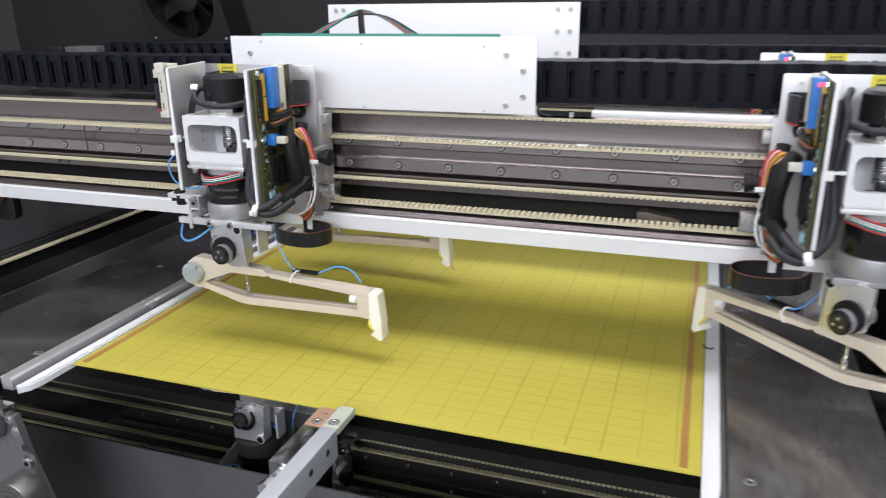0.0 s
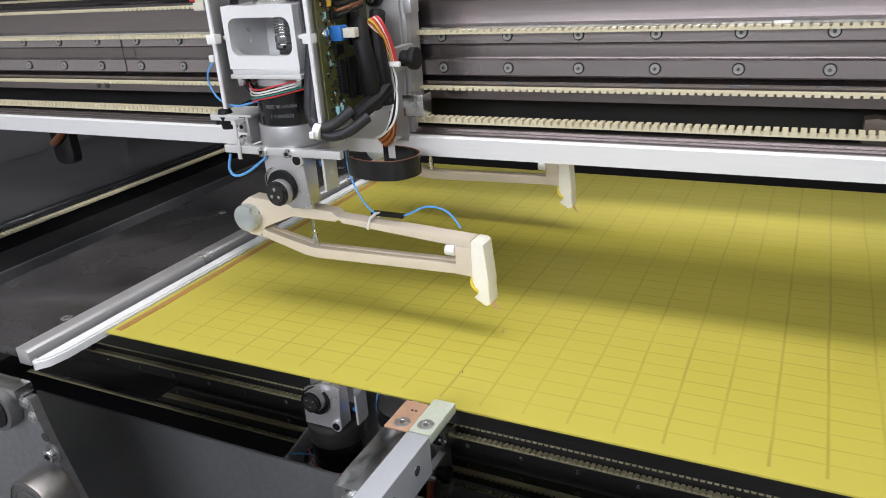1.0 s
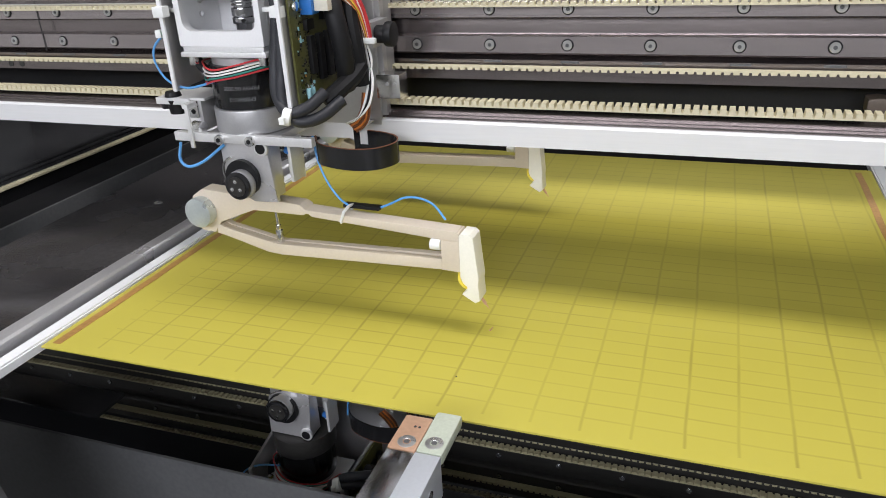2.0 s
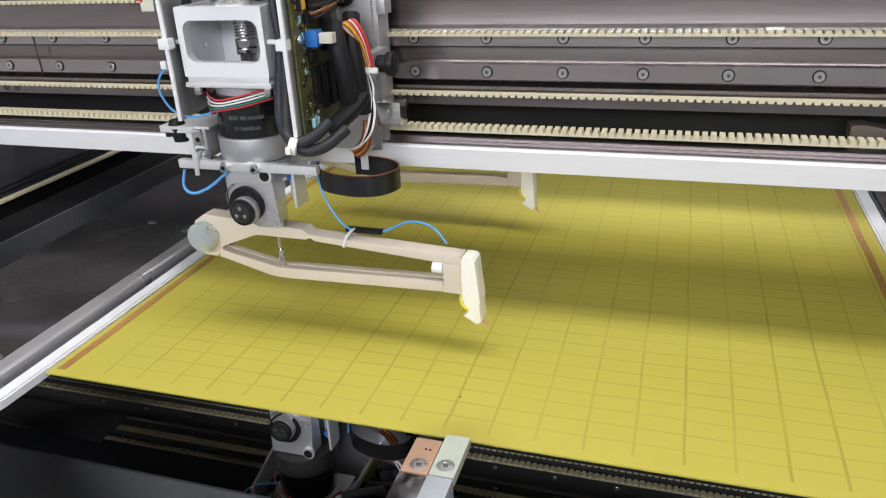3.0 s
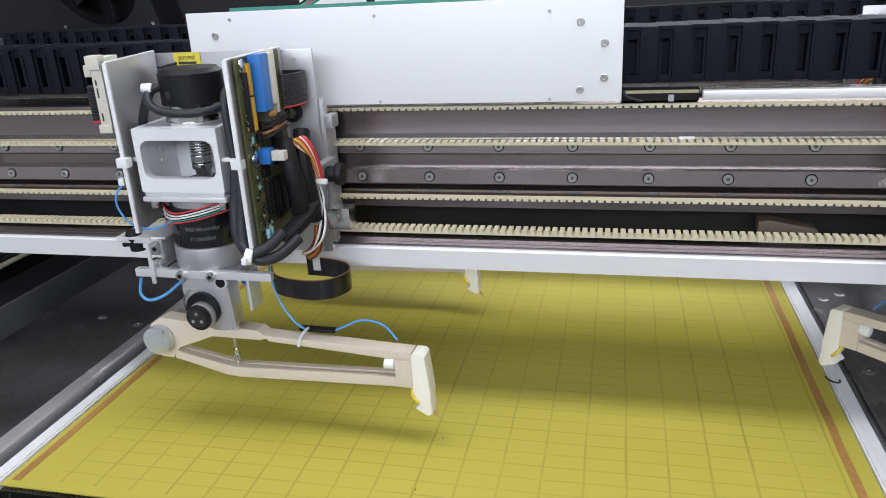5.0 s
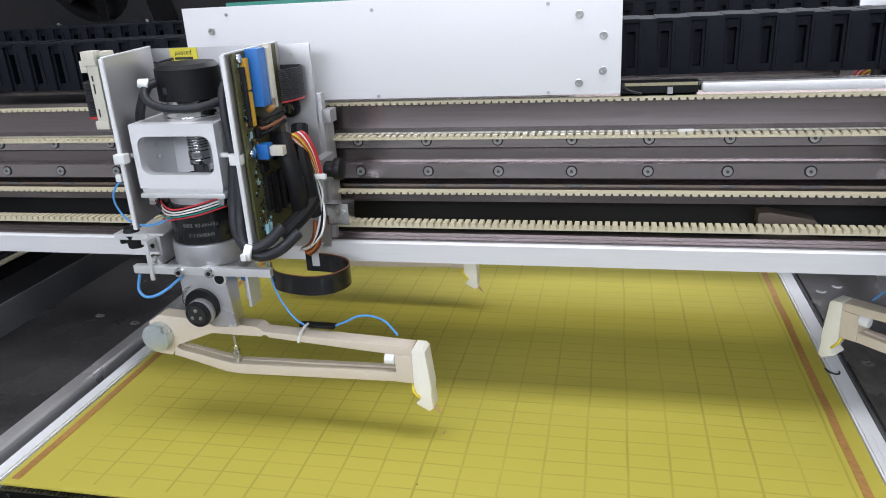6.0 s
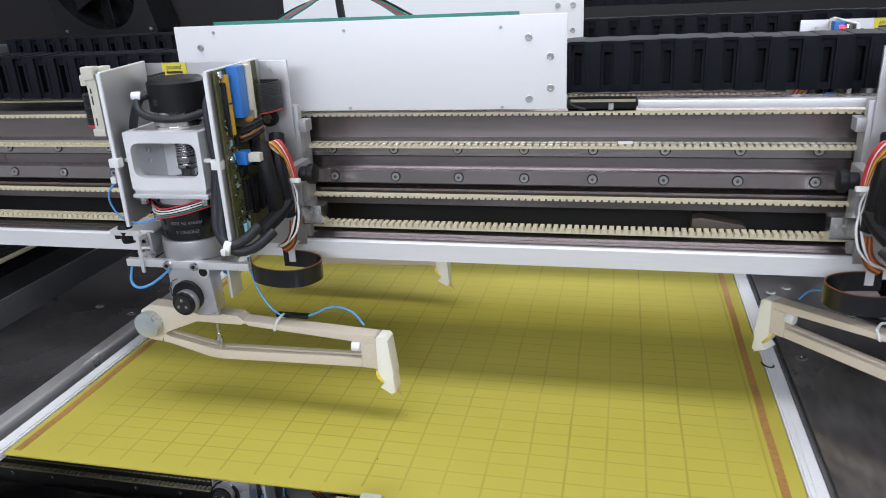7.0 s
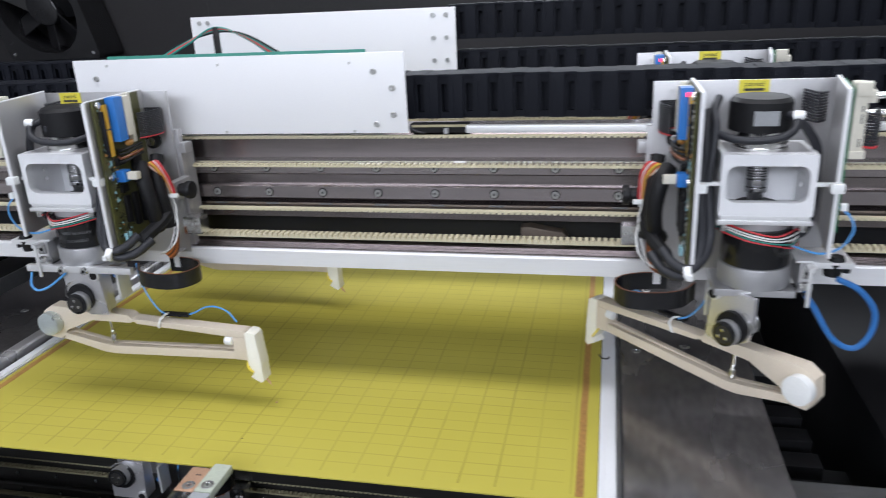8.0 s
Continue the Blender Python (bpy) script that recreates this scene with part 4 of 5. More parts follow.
    part("belt_clamp", box(B(), 0.0888, 0.0960, 0.0480, 0.0620, 0.2520, 0.2625, 0.0008), PLATE, ob)
    # outer board
    marks = set(ob.children)
    outer_board = part("outer_board", box(B(), -0.0585, -0.0570, -0.032, 0.030, 0.2060, 0.3150), PCB_GREEN, ob, "green circuit board")
    bm = B()
    box(bm, -0.0680, -0.0590, -0.034, -0.006, 0.2680, 0.3180, 0.0008)
    box(bm, -0.0700, -0.0590, -0.036, -0.026, 0.3100, 0.3200, 0.0008)
    box(bm, -0.0735, -0.0680, -0.034, -0.020, 0.3050, 0.3135, 0.0008)
    box(bm, -0.0700, -0.0590, -0.035, -0.020, 0.2640, 0.2700, 0.0008)
    part("socket", bm, BEIGE, outer_board, "beige ribbon socket")
    for z0, z1 in ((0.2990, 0.3030), (0.2900, 0.2970), (0.2730, 0.2790)):
        part("pen_bar", box(B(), -0.0655, -0.0645, -0.0346, -0.0341, z0, z1), INK, outer_board)
    bm = B()
    for k in range(12):
        z = 0.2735 + k * 0.0021
        tube(bm, [(-0.0690, -0.026, z), (-0.0750, -0.030, z), (-0.0790, -0.022, z), (-0.0780, -0.006, z)], 0.0010, 6, 4)
    part("ribbon_cable", bm, RUBBER, ob, "dark ribbed ribbon cable")
    part("ribbon_edge", tube(B(), [(-0.0690, -0.026, 0.2715), (-0.0750, -0.030, 0.2715), (-0.0790, -0.022, 0.2715), (-0.0780, -0.006, 0.2715)], 0.001, 6, 4), RED, ob)
    bm = B()
    for k in range(11):
        tube(bm, [(-0.0470, 0.036, 0.2805 + k * 0.0023), (-0.0400, 0.024, 0.2815 + k * 0.0023), (-0.0290, 0.034, 0.2830 + k * 0.0023)], 0.0011, 6, 4)
    part("ribbon_cable", bm, RUBBER, ob, "dark ribbed ribbon cable")
    part("wire", tube(B(), [(-0.0590, -0.030, 0.2260), (-0.0680, -0.032, 0.2170), (-0.0700, -0.032, 0.2060), (-0.0620, -0.032, 0.1930), (-0.0480, -0.028, 0.1870), (-0.0300, -0.020, 0.1900)], 0.0009, 6), BLUE_WIRE, ob, "light blue wire")
    part("wire_plug", box(B(), -0.0640, -0.0590, -0.034, -0.029, 0.2235, 0.2290, 0.0008), NYLON, ob)
    flare_all = Matrix.Identity(4)
    flare_all[0][1], flare_all[0][3] = -0.16, -0.16 * 0.034
    for c in set(ob.children) - marks:
        for d in [c] + list(c.children):
            d.data.transform(flare_all)
        c.location = (outer + 0.0545, 0, 0.002)
    # foot bracket
    bm = B()
    box(bm, -0.0705, -0.0280, -0.0200, 0.0150, 0.1775, 0.1795, 0.0004)
    box(bm, -0.0707, -0.0410, -0.0224, -0.0202, 0.1745, 0.1795, 0.0004)
    box(bm, -0.0388, -0.0356, -0.0318, -0.0300, 0.1440, 0.1772, 0.0004)
    box(bm, -0.0420, -0.0356, -0.0300, -0.0202, 0.1735, 0.1772, 0.0004)
    part("foot_bracket", bm, ALU, ob, "folded aluminium bracket")
    part("bracket_web", box(B(), -0.0350, -0.0318, -0.0200, 0.0100, 0.1545, 0.1774, 0.0005), PLATE, ob)
    bm = B()
    cyl(bm, (-0.0590, -0.0160, 0.1796), (-0.0590, -0.0160, 0.1832), 0.0065, 0.0052, seg=20)
    cyl(bm, (-0.0570, -0.0150, 0.1665), (-0.0570, -0.0150, 0.1774), 0.0065, 0.0080, seg=16)
    part("thumb_nut", bm, BLACK, ob, "black thumb nut")
    part("lock_nut", cyl(B(), (-0.0665, -0.0170, 0.1700), (-0.0665, -0.0170, 0.1774), 0.0032, seg=6), BLACK, ob)
    part("spacer", cyl(B(), (-0.0400, -0.0215, 0.1580), (-0.0310, -0.0235, 0.1580), 0.0046, bevel=0.0005), CHROME, ob)
    part("spacer", box(B(), -0.0415, -0.0335, -0.0230, -0.0150, 0.1650, 0.1745, 0.0008), CHROME, ob)
    part("spacer_hole", cyl(B(), (-0.0375, -0.0234, 0.1700), (-0.0375, -0.0229, 0.1700), 0.0018, seg=12), BLACK, ob)
    part("sensor_bar", box(B(), -0.0545, 0.0635, -0.0290, -0.0235, 0.1485, 0.1552, 0.0006), ALU, ob, "bright square steel bar")
    for x in (-0.0130, 0.0130):
        part("bar_screw", cyl(B(), (x, -0.0325, 0.1515), (x, -0.0292, 0.1515), 0.0038, seg=20, bevel=0.0006), CHROME, ob)
        part("hex_recess", cyl(B(), (x, -0.0328, 0.1515), (x, -0.0324, 0.1515), 0.0018, seg=6), BLACK, ob)
    part("base_plate", box(B(), -0.0300, 0.0330, -0.0230, 0.0250, 0.1480, 0.1540, 0.0006), PLATE, ob)
    s = part("sticker", box(B(), sticker_x - 0.0120, sticker_x + 0.0120, 0.0461, 0.0468, 0.3030, 0.3150), STICKER, ob, "yellow inspection sticker")
    for z, w in ((0.3068, 0.016),):
        part("print_bar", box(B(), sticker_x - w / 2, sticker_x + w / 2, 0.0458, 0.0461, z - 0.0010, z + 0.0010), INK, s)
    return ob


def words(text, size, m, material, parent, name):
    cu = bpy.data.curves.new(name, "FONT")
    cu.body, cu.size, cu.align_x, cu.extrude = text, size, "CENTER", 0.0
    tmp = bpy.data.objects.new(name, cu)
    scene.collection.objects.link(tmp)
    me = bpy.data.meshes.new_from_object(tmp.evaluated_get(bpy.context.evaluated_depsgraph_get()))
    bpy.data.objects.remove(tmp)
    me.materials.clear()
    me.materials.append(material)
    ob = new(name, me)
    ob.parent, ob.matrix_basis = parent, m
    return ob


def wrap_on_motor(ob, radius, z0, lean):
    """Bends flat lettering round the motor; it stands upside down there."""
    for v in ob.data.vertices:
        a = v.co.x / radius + lean
        v.co = Vector((radius * math.sin(-a), -radius * math.cos(a), z0 - v.co.y))


def probe_arm():
    """The swivelling holder under the motor with its forked arm and probe needle."""
    ob = thing("flying_probe", (0, 0, 0), "beige forked probe arm with ivory needle holder under the head", "probe arm", "probe arms")
    marks = set(ob.children)
    bm = B()
    prism(bm, [(-0.0200, 0.1462), (0.0205, 0.1462), (0.0248, 0.0975), (0.0040, 0.0965), (-0.0160, 0.1060), (-0.0195, 0.1210)], -0.0245, -0.0205, 0.0005)
    box(bm, 0.0165, 0.0205, -0.0204, -0.0060, 0.0990, 0.1460)
    part("clevis", bm, CLEVIS, ob, "aluminium clevis")
    bm = B()
    box(bm, 0.0210, 0.0345, 0.0020, 0.0045, 0.1100, 0.1440, 0.0006)
    box(bm, 0.0325, 0.0350, -0.0140, 0.0020, 0.1110, 0.1440, 0.0006)
    part("clevis_ear", bm, ALU, ob)
    part("blue_pin", cyl(B(), (0.0250, -0.004, 0.1330), (0.0320, -0.006, 0.1330), 0.0030, seg=14), BLUE, ob)
    bm = B()
    cyl(bm, (0.0180, -0.0275, 0.1405), (0.0180, -0.0245, 0.1405), 0.0058, seg=24, bevel=0.0005)
    part("pivot_ring", bm, ALU, ob)
    part("pivot_hole", cyl(B(), (0.0180, -0.0282, 0.1405), (0.0180, -0.0272, 0.1405), 0.0040, seg=20), BLACK, ob)
    bm = B()
    cyl(bm, (-0.0010, -0.0340, 0.1125), (-0.0010, -0.0245, 0.1125), 0.0112, seg=32, bevel=0.0008)
    part("spring_drum", bm, CAST, ob, "grey drum ring")
    bm = B()
    cyl(bm, (-0.0012, -0.0370, 0.1125), (-0.0012, -0.0341, 0.1125), 0.0108, seg=32, bevel=0.0010)
    part("drum_face", bm, BLACK_GLOSS, ob, "glossy black drum face")
    part("drum_plate", cyl(B(), (-0.0012, -0.0378, 0.1125), (-0.0012, -0.0371, 0.1125), 0.0078, seg=24), DARK_SHADED, ob)
    for a in (90, 210, 330):
        x, z = -0.0012 + 0.0042 * math.cos(radians(a)), 0.1125 + 0.0042 * math.sin(radians(a))
        part("drum_pin", cyl(B(), (x, -0.0388, z), (x, -0.0378, z), 0.0016, seg=12, bevel=0.0003), CHROME, ob)
    bm = B()
    for k in range(5):
        tube(bm, [(-0.0070 + 0.0125 * math.cos(radians(a)), -0.0265 + k * 0.0026, 0.1200 + 0.0125 * math.sin(radians(a))) for a in (105, 130, 155, 180, 205)], 0.0007, 6, 3)
    part("spring", bm, CHROME, ob, "coiled return spring")
    # black disc on the clevis, wider than the drum
    part("spring_guard", cyl(B(), (-0.0020, -0.0285, 0.1160), (-0.0020, -0.0246, 0.1160), 0.0145, seg=32), BLACK, ob)
    for c in set(ob.children) - marks:
        c.location = (0.0015, 0.0015, 0.0040)
    # forked arm
    y0, y1 = -0.0130, 0.0010
    bm = B()
    prism(bm, [(-0.0650, 0.0750), (-0.0630, 0.0935), (-0.0520, 0.1005), (0.0390, 0.0952), (0.0425, 0.0930), (0.0440, 0.0912), (0.1700, 0.0858), (0.1700, 0.0787), (0.1570, 0.0787), (0.0490, 0.0860), (0.0470, 0.0880), (0.0440, 0.0880), (0.0420, 0.0865), (-0.0040, 0.0865), (-0.0380, 0.0730), (-0.0440, 0.0660), (-0.0460, 0.0625), (-0.0590, 0.0635)], y0, y1, 0.0006)
    part("upper_limb", bm, ARM, ob)
    bm = B()
    prism(bm, [(-0.0430, 0.0715), (-0.0360, 0.0680), (0.0050, 0.0600), (0.0140, 0.0585), (0.1572, 0.0630), (0.1572, 0.0545), (0.0170, 0.0495), (0.0040, 0.0505), (-0.0360, 0.0610), (-0.0440, 0.0625)], y0, -0.0085, 0.0004)
    prism(bm, [(-0.0430, 0.0715), (-0.0360, 0.0680), (0.0050, 0.0600), (0.0140, 0.0585), (0.1572, 0.0630), (0.1572, 0.0545), (0.0170, 0.0495), (0.0040, 0.0505), (-0.0360, 0.0610), (-0.0440, 0.0625)], -0.0045, y1, 0.0004)
    prism(bm, [(-0.0420, 0.0700), (-0.0360, 0.0676), (0.0050, 0.0596), (0.0140, 0.0581), (0.0600, 0.0592), (0.1572, 0.0595), (0.1572, 0.0548), (0.0170, 0.0498), (0.0040, 0.0508), (-0.0360, 0.0613)], -0.0086, -0.0044)
    part("lower_limb", bm, ARM, ob)
    bm = B()
    prism(bm, [(0.1574, 0.0545), (0.1574, 0.0785), (0.1700, 0.0785), (0.1700, 0.0854), (0.1716, 0.0856), (0.1716, 0.0540)], y0 - 0.0004, y1 + 0.0004, 0.0004)
    part("end_block", bm, ARM, ob)
    part("roller", cyl(B(), (0.1490, -0.0120, 0.0745), (0.1572, -0.0120, 0.0745), 0.0045, bevel=0.001), NYLON, ob, "white roller")
    bm = B()
    cyl(bm, (-0.0535, -0.0220, 0.0820), (-0.0535, -0.0131, 0.0820), 0.0125, seg=40, bevel=0.0006)
    part("pivot_disc", bm, ZINC, ob, "zinc-plated pivot disc")
    bm = B()
    cyl(bm, (0.0135, -0.0065, 0.0590), (0.0120, -0.0065, 0.0990), 0.0014, seg=12)
    part("link_rod", bm, CHROME, ob)
    bm = B()
    cyl(bm, (0.0136, -0.0068, 0.0570), (0.0131, -0.0068, 0.0690), 0.0030, seg=12, bevel=0.0005)
    cyl(bm, (0.0131, -0.0068, 0.0690), (0.0130, -0.0068, 0.0730), 0.0022, seg=12)
    part("link_nut", bm, CHROME, ob)
    bm = B()
    prism(bm, [(0.1718, 0.0835), (0.1730, 0.0855), (0.1800, 0.0852), (0.1828, 0.0830), (0.1862, 0.0500), (0.1857, 0.0450), (0.1868, 0.0322), (0.1832, 0.0298), (0.1725, 0.0360), (0.1765, 0.0400), (0.1745, 0.0435), (0.1718, 0.0505)], y0 - 0.001, y1 + 0.001, 0.0008)
    part("needle_holder", bm, IVORY, ob, "ivory plastic needle holder")
    bm = B()
    cyl(bm, (0.1848, -0.0060, 0.0320), (0.1888, -0.0060, 0.0262), 0.0012, seg=10)
    cyl(bm, (0.1888, -0.0060, 0.0262), (0.1912, -0.0060, 0.0225), 0.0006, 0.0002, seg=8)
    part("needle", bm, COPPER_TAB, ob, "gold probe needle")
    part("needle_wire", tube(B(), [(0.1700, -0.0105, 0.0530), (0.1715, -0.0145, 0.0480), (0.1750, -0.0145, 0.0435), (0.1775, -0.0120, 0.0410)], 0.0012, 6), YELLOWW, ob, "yellow needle wire")
    bm = B()
    box(bm, 0.0720, 0.1030, -0.0020, 0.0050, 0.0918, 0.0945, 0.0006)
    part("wire_sleeve", bm, BLACK, ob, "black wire sleeve")
    bm = B()
    for (xa, za), (xb, zb), yy in (((0.0755, 0.0845), (0.0790, 0.0935), y0 - 0.0008), ((0.0755, 0.0845), (0.0790, 0.0935), y1 + 0.0008)):
        tube(bm, [(xa, yy, za), ((xa + xb) / 2, yy, (za + zb) / 2), (xb, yy, zb)], 0.0012, 6, 3)
    tube(bm, [(0.0790, y0 - 0.0008, 0.0935), (0.0800, -0.006, 0.0955), (0.0790, y1 + 0.0008, 0.0935)], 0.0012, 6, 5)
    tube(bm, [(0.0755, y0 - 0.0008, 0.0845), (0.0755, -0.006, 0.0838), (0.0755, y1 + 0.0008, 0.0845)], 0.0012, 6, 3)
    part("cable_tie", bm, NYLON, ob, "white cable tie")
    part("arm_wire", tube(B(), [(0.1020, 0.002, 0.0930), (0.1120, 0.002, 0.0975), (0.1230, 0.002, 0.1030), (0.1350, 0.002, 0.1040), (0.1470, 0.002, 0.0995), (0.1560, 0.002, 0.0885)], 0.0009, 8), BLUE_WIRE, ob, "light blue wire")
    for c in ob.children:
        if c.name.split(".")[0] in ("upper_limb", "lower_limb", "end_block", "roller", "pivot_disc", "link_rod", "link_nut", "needle_holder", "needle", "needle_wire", "wire_sleeve", "cable_tie", "arm_wire"):
            c.location = (-0.004, 0.004, 0)
    part("arm_wire", tube(B(), [(0.0740, 0.002, 0.0935), (0.0640, 0.004, 0.0990), (0.0540, 0.006, 0.1110), (0.0470, 0.008, 0.1260), (0.0420, 0.012, 0.1450)], 0.0009, 8), BLUE_WIRE, ob, "light blue wire")
    return ob


AX_Y = 0.717
LEFT_X, RIGHT_X = -0.513, 0.123
head = probe_head(0.0583, -0.0400, -0.023)
right_head = probe_head(0.0540, -0.0470, 0.004)
arm = probe_arm()
mirror_x = Matrix.Diagonal((-1, 1, 1, 1))
mirror_z = Matrix.Translation((0, 0, 0.026)) @ Matrix.Diagonal((1, 1, -1, 1))


def stand(dx, dy, m=None):
    return Matrix.Translation((dx, AX_Y + dy, 0)) @ (m if m is not None else Matrix.Identity(4))


lower_head = copy_thing(head, stand(LEFT_X, 0, mirror_z))
for o in [c for c in lower_head.children if c.name.split(".")[0] in ("foot_bracket", "bracket_web", "thumb_nut", "lock_nut", "spacer", "spacer_hole", "sensor_bar", "bar_screw", "hex_recess", "base_plate")]:
    bpy.data.objects.remove(o)
for o in lower_head.children:
    if o.name.split(".")[0] == "gear_casing":
        o.material_slots[0].link = "OBJECT"
        # darker metal stands in for the shade under the panel
        o.material_slots[0].material = DARK_SHADED
        o.location = (0.004, -0.004, -0.003)
lower_head["label"] = "mirrored probing head hanging below the panel"
rear_left = copy_thing(head, stand(LEFT_X, REAR))
rear_left["label"] = "probing head on the rear gantry, mostly hidden"
rear_right = copy_thing(right_head, stand(RIGHT_X - 0.006, REAR, mirror_x))
rear_right["label"] = "probing head on the rear gantry above the cable chain"
for h in (right_head, rear_right):
    for o in [c for c in h.children if c.name.split(".")[0] in ("sensor_bar", "bar_screw", "hex_recess")]:
        bpy.data.objects.remove(o)
right_head.matrix_basis = stand(RIGHT_X, 0, mirror_x)
right_head["label"] = "probing head beside the dark bed plate, boards turned inward"
head.matrix_basis = stand(LEFT_X, 0)
for line, z in (("EM004K1-2", 0.1825), ("FRMW 06 2000", 0.1905)):
    t_ob = words(line, 0.0042, Matrix.Identity(4), PRINT, head, "motor_print")
    wrap_on_motor(t_ob, 0.0274, z, -0.34)
tagged(part("motor_label", box(B(), -0.004, 0.014, -0.0240, -0.0205, 0.2890, 0.3000), RATING, right_head), "pale rating label")

for h in (head, rear_left, right_head, rear_right):
    st = [c for c in h.children if c.name.split(".")[0] == "sticker"][0]
    x = -0.023 if h in (head, rear_left) else 0.004
    flip = Matrix.Identity(4) if h in (head, rear_left) else mirror_x
    words("passed", 0.0056, Matrix.Translation((x, 0.0457, 0.3122)) @ Matrix.Rotation(math.pi, 4, "Y") @ Matrix.Rotation(math.pi / 2, 4, "X") @ flip, INK, st, "sticker_print")

for h in (right_head, rear_right):
    part("signal_led", box(B(), 0.0600, 0.0640, -0.0205, -0.0185, 0.3115, 0.3145, 0.0004), LED, h, "lit red signal lamp")

copy_thing(arm, stand(LEFT_X - 0.006, REAR - 0.012, Matrix.Rotation(radians(-2), 4, "Z")))
lower_arm = copy_thing(arm, stand(LEFT_X, 0, mirror_z))
right_arm = copy_thing(arm, stand(RIGHT_X, -0.005, Matrix.Rotation(radians(-43), 4, "Z") @ mirror_x))
for o in right_arm.children:
    # white material stands in for the light falling on this disc
    if o.name.split(".")[0] == "pivot_disc":
        o.material_slots[0].link = "OBJECT"
        o.material_slots[0].material = NYLON
        tagged(o, "pivot disc, white for the light it faces")
arm.matrix_basis = stand(LEFT_X - 0.001, 0.001, Matrix.Rotation(radians(-2), 4, "Z"))


def hanging_wires():
    single("blue_lead", tube(B(), [(-0.529, 0.695, 0.145), (-0.545, 0.688, 0.133), (-0.560, 0.688, 0.128), (-0.568, 0.690, 0.133), (-0.566, 0.692, 0.146)], 0.0012, 8), BLUE_WIRE, "light blue lead looping under the square bar", "wire")
    single("blue_hose", tube(B(), [(0.160, 0.690, 0.152), (0.167, 0.690, 0.142), (0.183, 0.690, 0.116), (0.200, 0.690, 0.108), (0.211, 0.690, 0.122), (0.211, 0.690, 0.142), (0.198, 0.690, 0.159), (0.181, 0.690, 0.168)], 0.0024, 10), DARK_BLUE, "thick blue lead looping beside the head", "wire")
    hc = thing("hanging_connector", (-1.185, 0.995, 0.015), "black hanging connector with an orange wire bundle", "connector")
    part("shell", prism(B(), rounded(-0.022, 0.022, 0.0, 0.075, 0.014), -0.008, 0.008, 0.002), BLACK_GLOSS, hc)
    part("wire_bundle", tube(B(), [(-0.015, -0.010, 0.035), (0.0, -0.012, 0.042), (0.018, -0.010, 0.060), (0.02, -0.008, 0.085)], 0.006, 8), BROWN, hc, "orange-brown wire bundle")


hanging_wires()


# ---- clamp in front and the side frame ----
def panel_clamp():
    ob = thing("panel_clamp", (-0.3215, 0.5435, 0.0105), "square aluminium clamp bar gripping the panel's front edge", "clamp")
    part("bar", box(B(), -0.0018, 0.0138, -0.330, -0.001, -0.018, 0.0100, 0.0006), CLAMP_BAR, ob, "pale anodised aluminium bar")
    part("side_bar", box(B(), -0.0195, -0.0022, -0.060, -0.001, -0.030, 0.0090, 0.0006), POLISHED, ob, "mirror-polished side bar")
    part("copper_tab", box(B(), -0.0195, -0.0022, -0.0005, 0.0310, -0.0090, 0.0095, 0.0012), COPPER_TAB, ob, "copper-coloured tab")
    bm = B()
    box(bm, -0.0018, 0.0143, -0.0005, 0.0375, 0.0030, 0.0105, 0.0022)
    part("epoxy_tab", bm, GREEN_TAB, ob, "frosted pale green epoxy tab")
    for x, y, z in ((-0.0100, 0.0070, 0.0090), (0.0065, 0.0085, 0.0100)):
        piece("countersunk_screw", SCREW_UP, ob, pose(x, y, z))
        piece("hex_recess", HEX_UP, ob, pose(x, y, z))
    for x in (-0.0100, -0.0072):
        part("tab_dimple", cyl(B(), (x, 0.021, 0.0092), (x, 0.021, 0.0097), 0.0009, seg=10), INK, ob)
    for y in (-0.02, -0.05, -0.09):
        bm = B()
        cyl(bm, (0.0133, y, -0.002), (0.0140, y, -0.002), 0.0026, seg=16)
        part("side_hole", bm, INK, ob)
        part("hole_rim", window_wall(B(), rounded(-0.0032, 0.0032, -0.0032, 0.0032, 0.0031), rounded(-0.0026, 0.0026, -0.0026, 0.0026, 0.0025), 0, 0.0004), POLISHED, ob).matrix_basis = Matrix.Translation((0.0143, y, -0.002)) @ Matrix.Rotation(radians(90), 4, "Z")
    part("set_screw", cyl(B(), (-0.013, -0.072, -0.004), (-0.013, -0.060, -0.004), 0.0045, bevel=0.0006), CHROME, ob)
    part("set_nut", cyl(B(), (-0.013, -0.080, -0.004), (-0.013, -0.072, -0.004), 0.0062, seg=6), CHROME, ob)
    return ob


panel_clamp()


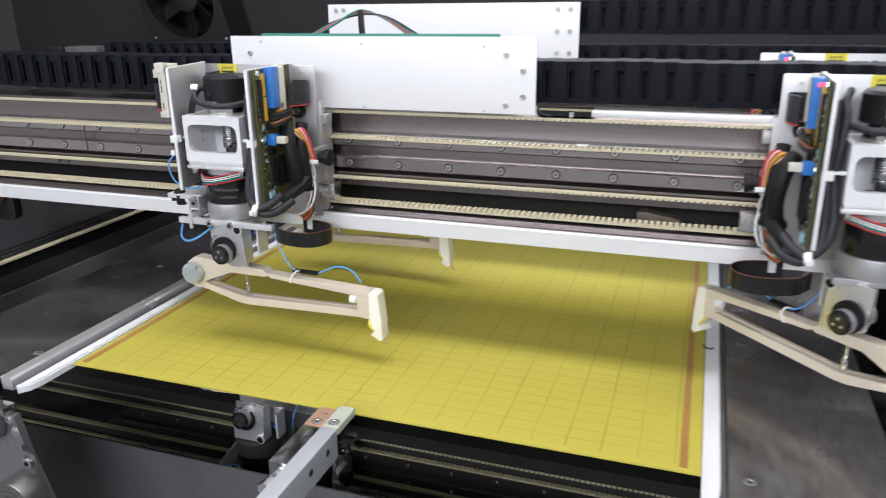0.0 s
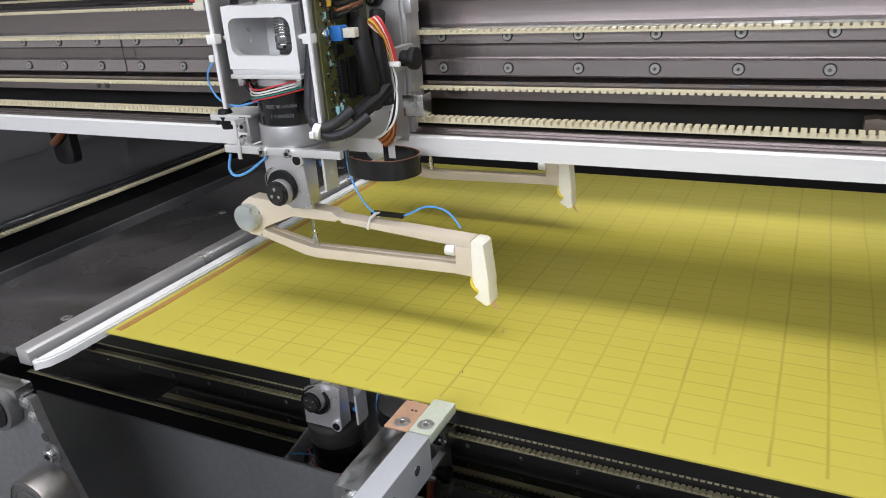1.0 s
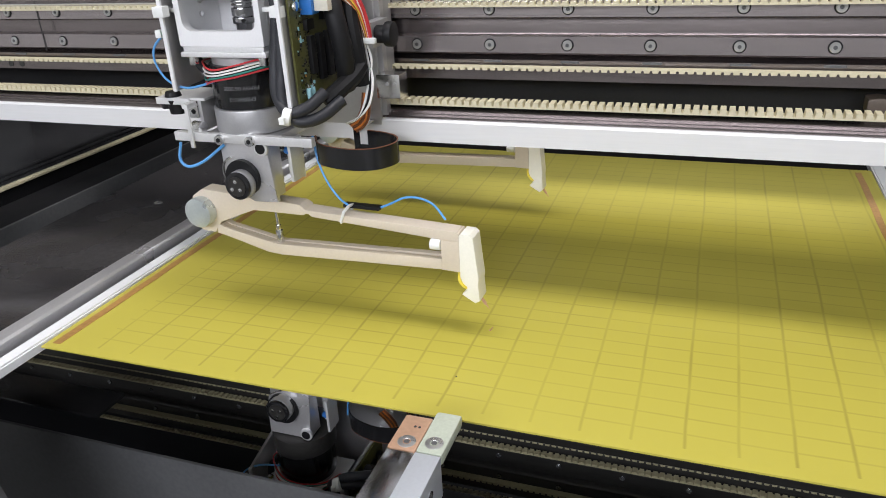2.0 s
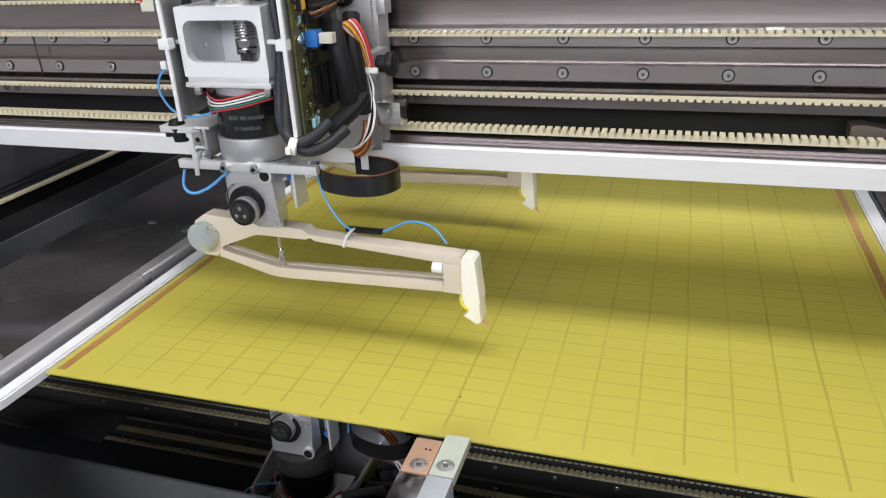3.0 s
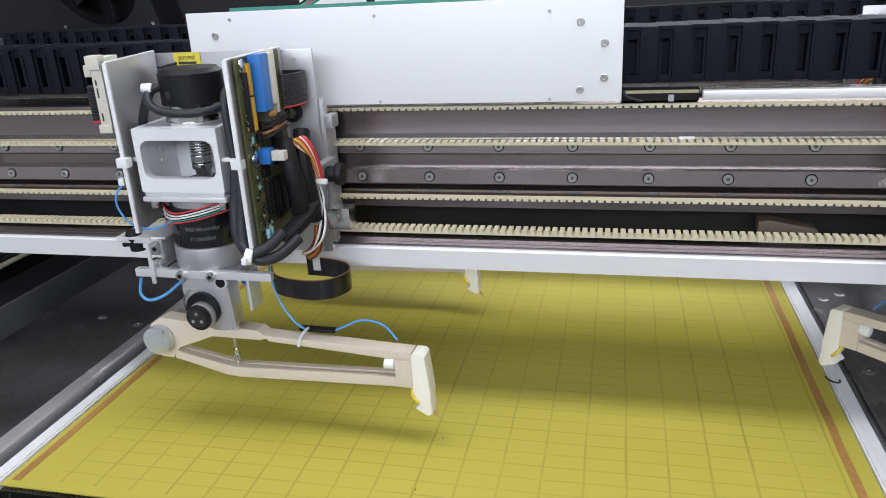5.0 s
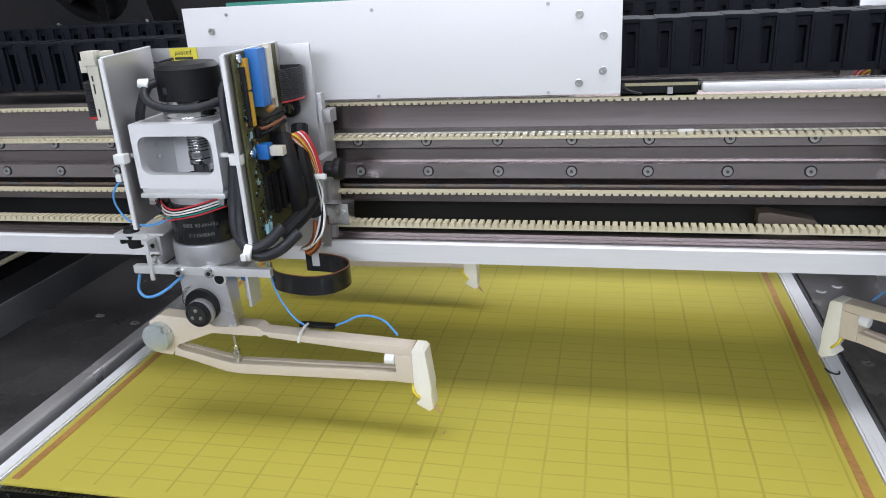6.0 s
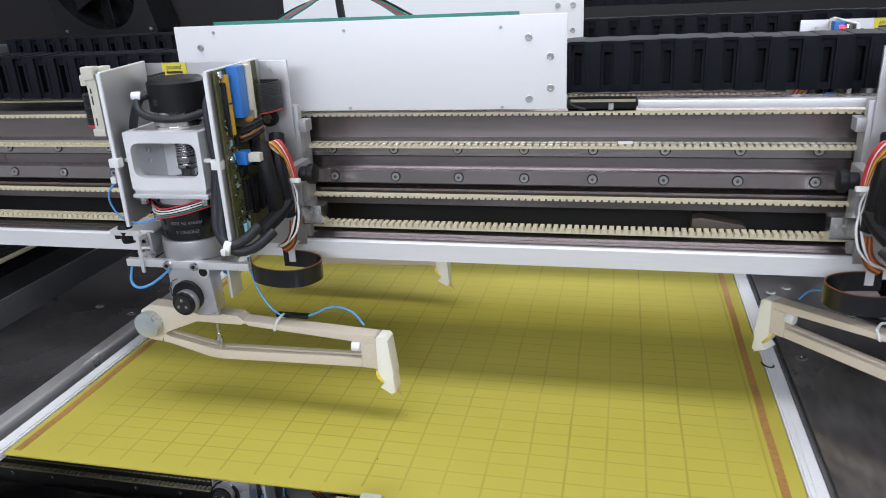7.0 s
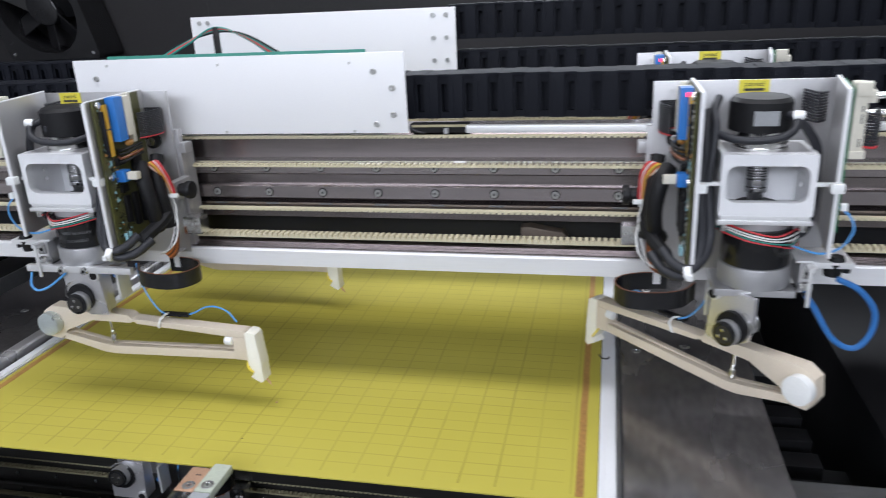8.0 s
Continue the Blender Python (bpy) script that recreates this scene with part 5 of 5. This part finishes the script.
def side_frame():
    """Steel cheek at the front left with a pulley, bolts and a pivot."""
    ob = thing("belt_drive", (-0.70, 0.52, 0), "grey steel side cheek with pulley, bolts and rods", "side frame")
    bm = B()
    prism(bm, [(-0.20, -0.020), (0.032, -0.020), (0.040, -0.06), (0.062, -0.13), (0.085, -0.24), (-0.20, -0.24)], 0.0, 0.008, 0.0008)
    part("cheek", bm, GREYSHEET, ob)
    part("cross_rod", box(B(), -0.20, 0.026, -0.006, 0.010, -0.019, -0.010, 0.001), CHROME, ob)
    bm = B()
    cyl(bm, (0.0, -0.012, -0.030), (0.0, -0.0005, -0.030), 0.021, seg=36, bevel=0.001)
    part("bearing", bm, DARKSHEET, ob)
    part("bearing_groove", cyl(B(), (0.0, -0.0135, -0.030), (0.0, -0.0121, -0.030), 0.0165, seg=36), BLACK, ob)
    part("bearing_bolt", cyl(B(), (0.0, -0.019, -0.030), (0.0, -0.0136, -0.030), 0.0075, bevel=0.0006), CHROME, ob)
    bm = B()
    cyl(bm, (0.0365, -0.028, -0.1080), (0.0365, -0.0005, -0.1080), 0.026, seg=40, bevel=0.0015)
    for r0 in (0.010, 0.017, 0.023):
        part("turned_ring", window_wall(B(), rounded(-r0 - 0.0012, r0 + 0.0012, -r0 - 0.0012, r0 + 0.0012, r0 + 0.0011, 8), rounded(-r0, r0, -r0, r0, r0 - 0.0001, 8), -0.0288, -0.0281), DARKSHEET, ob).location = (0.0365, 0, -0.1080)
    part("pulley", bm, TURNED, ob, "turned steel pulley")
    part("pulley_hole", cyl(B(), (0.0365, -0.0292, -0.1080), (0.0365, -0.0281, -0.1080), 0.004, seg=18), INK, ob)
    for x, z in ((0.0255, -0.0245), (0.0310, -0.0375)):
        part("screw_washer", cyl(B(), (x, -0.0012, z), (x, -0.0002, z), 0.0052, seg=24), CAST, ob)
        piece("screw", SCREW, ob, pose(x, -0.0012, z))
    part("bolt_washer", cyl(B(), (0.0440, -0.0014, -0.0700), (0.0440, -0.0002, -0.0700), 0.0088, seg=28), DARKSHEET, ob)
    part("bolt", cyl(B(), (0.0440, -0.0070, -0.0700), (0.0440, -0.0014, -0.0700), 0.0060, seg=24, bevel=0.0007), CHROME, ob)
    part("hex_recess", cyl(B(), (0.0440, -0.0074, -0.0700), (0.0440, -0.0069, -0.0700), 0.0030, seg=6), BLACK, ob)
    part("slot", cyl(B(), (0.0385, -0.0006, -0.0560), (0.0385, -0.0001, -0.0560), 0.0042, seg=20), INK, ob)
    return ob


side_frame()
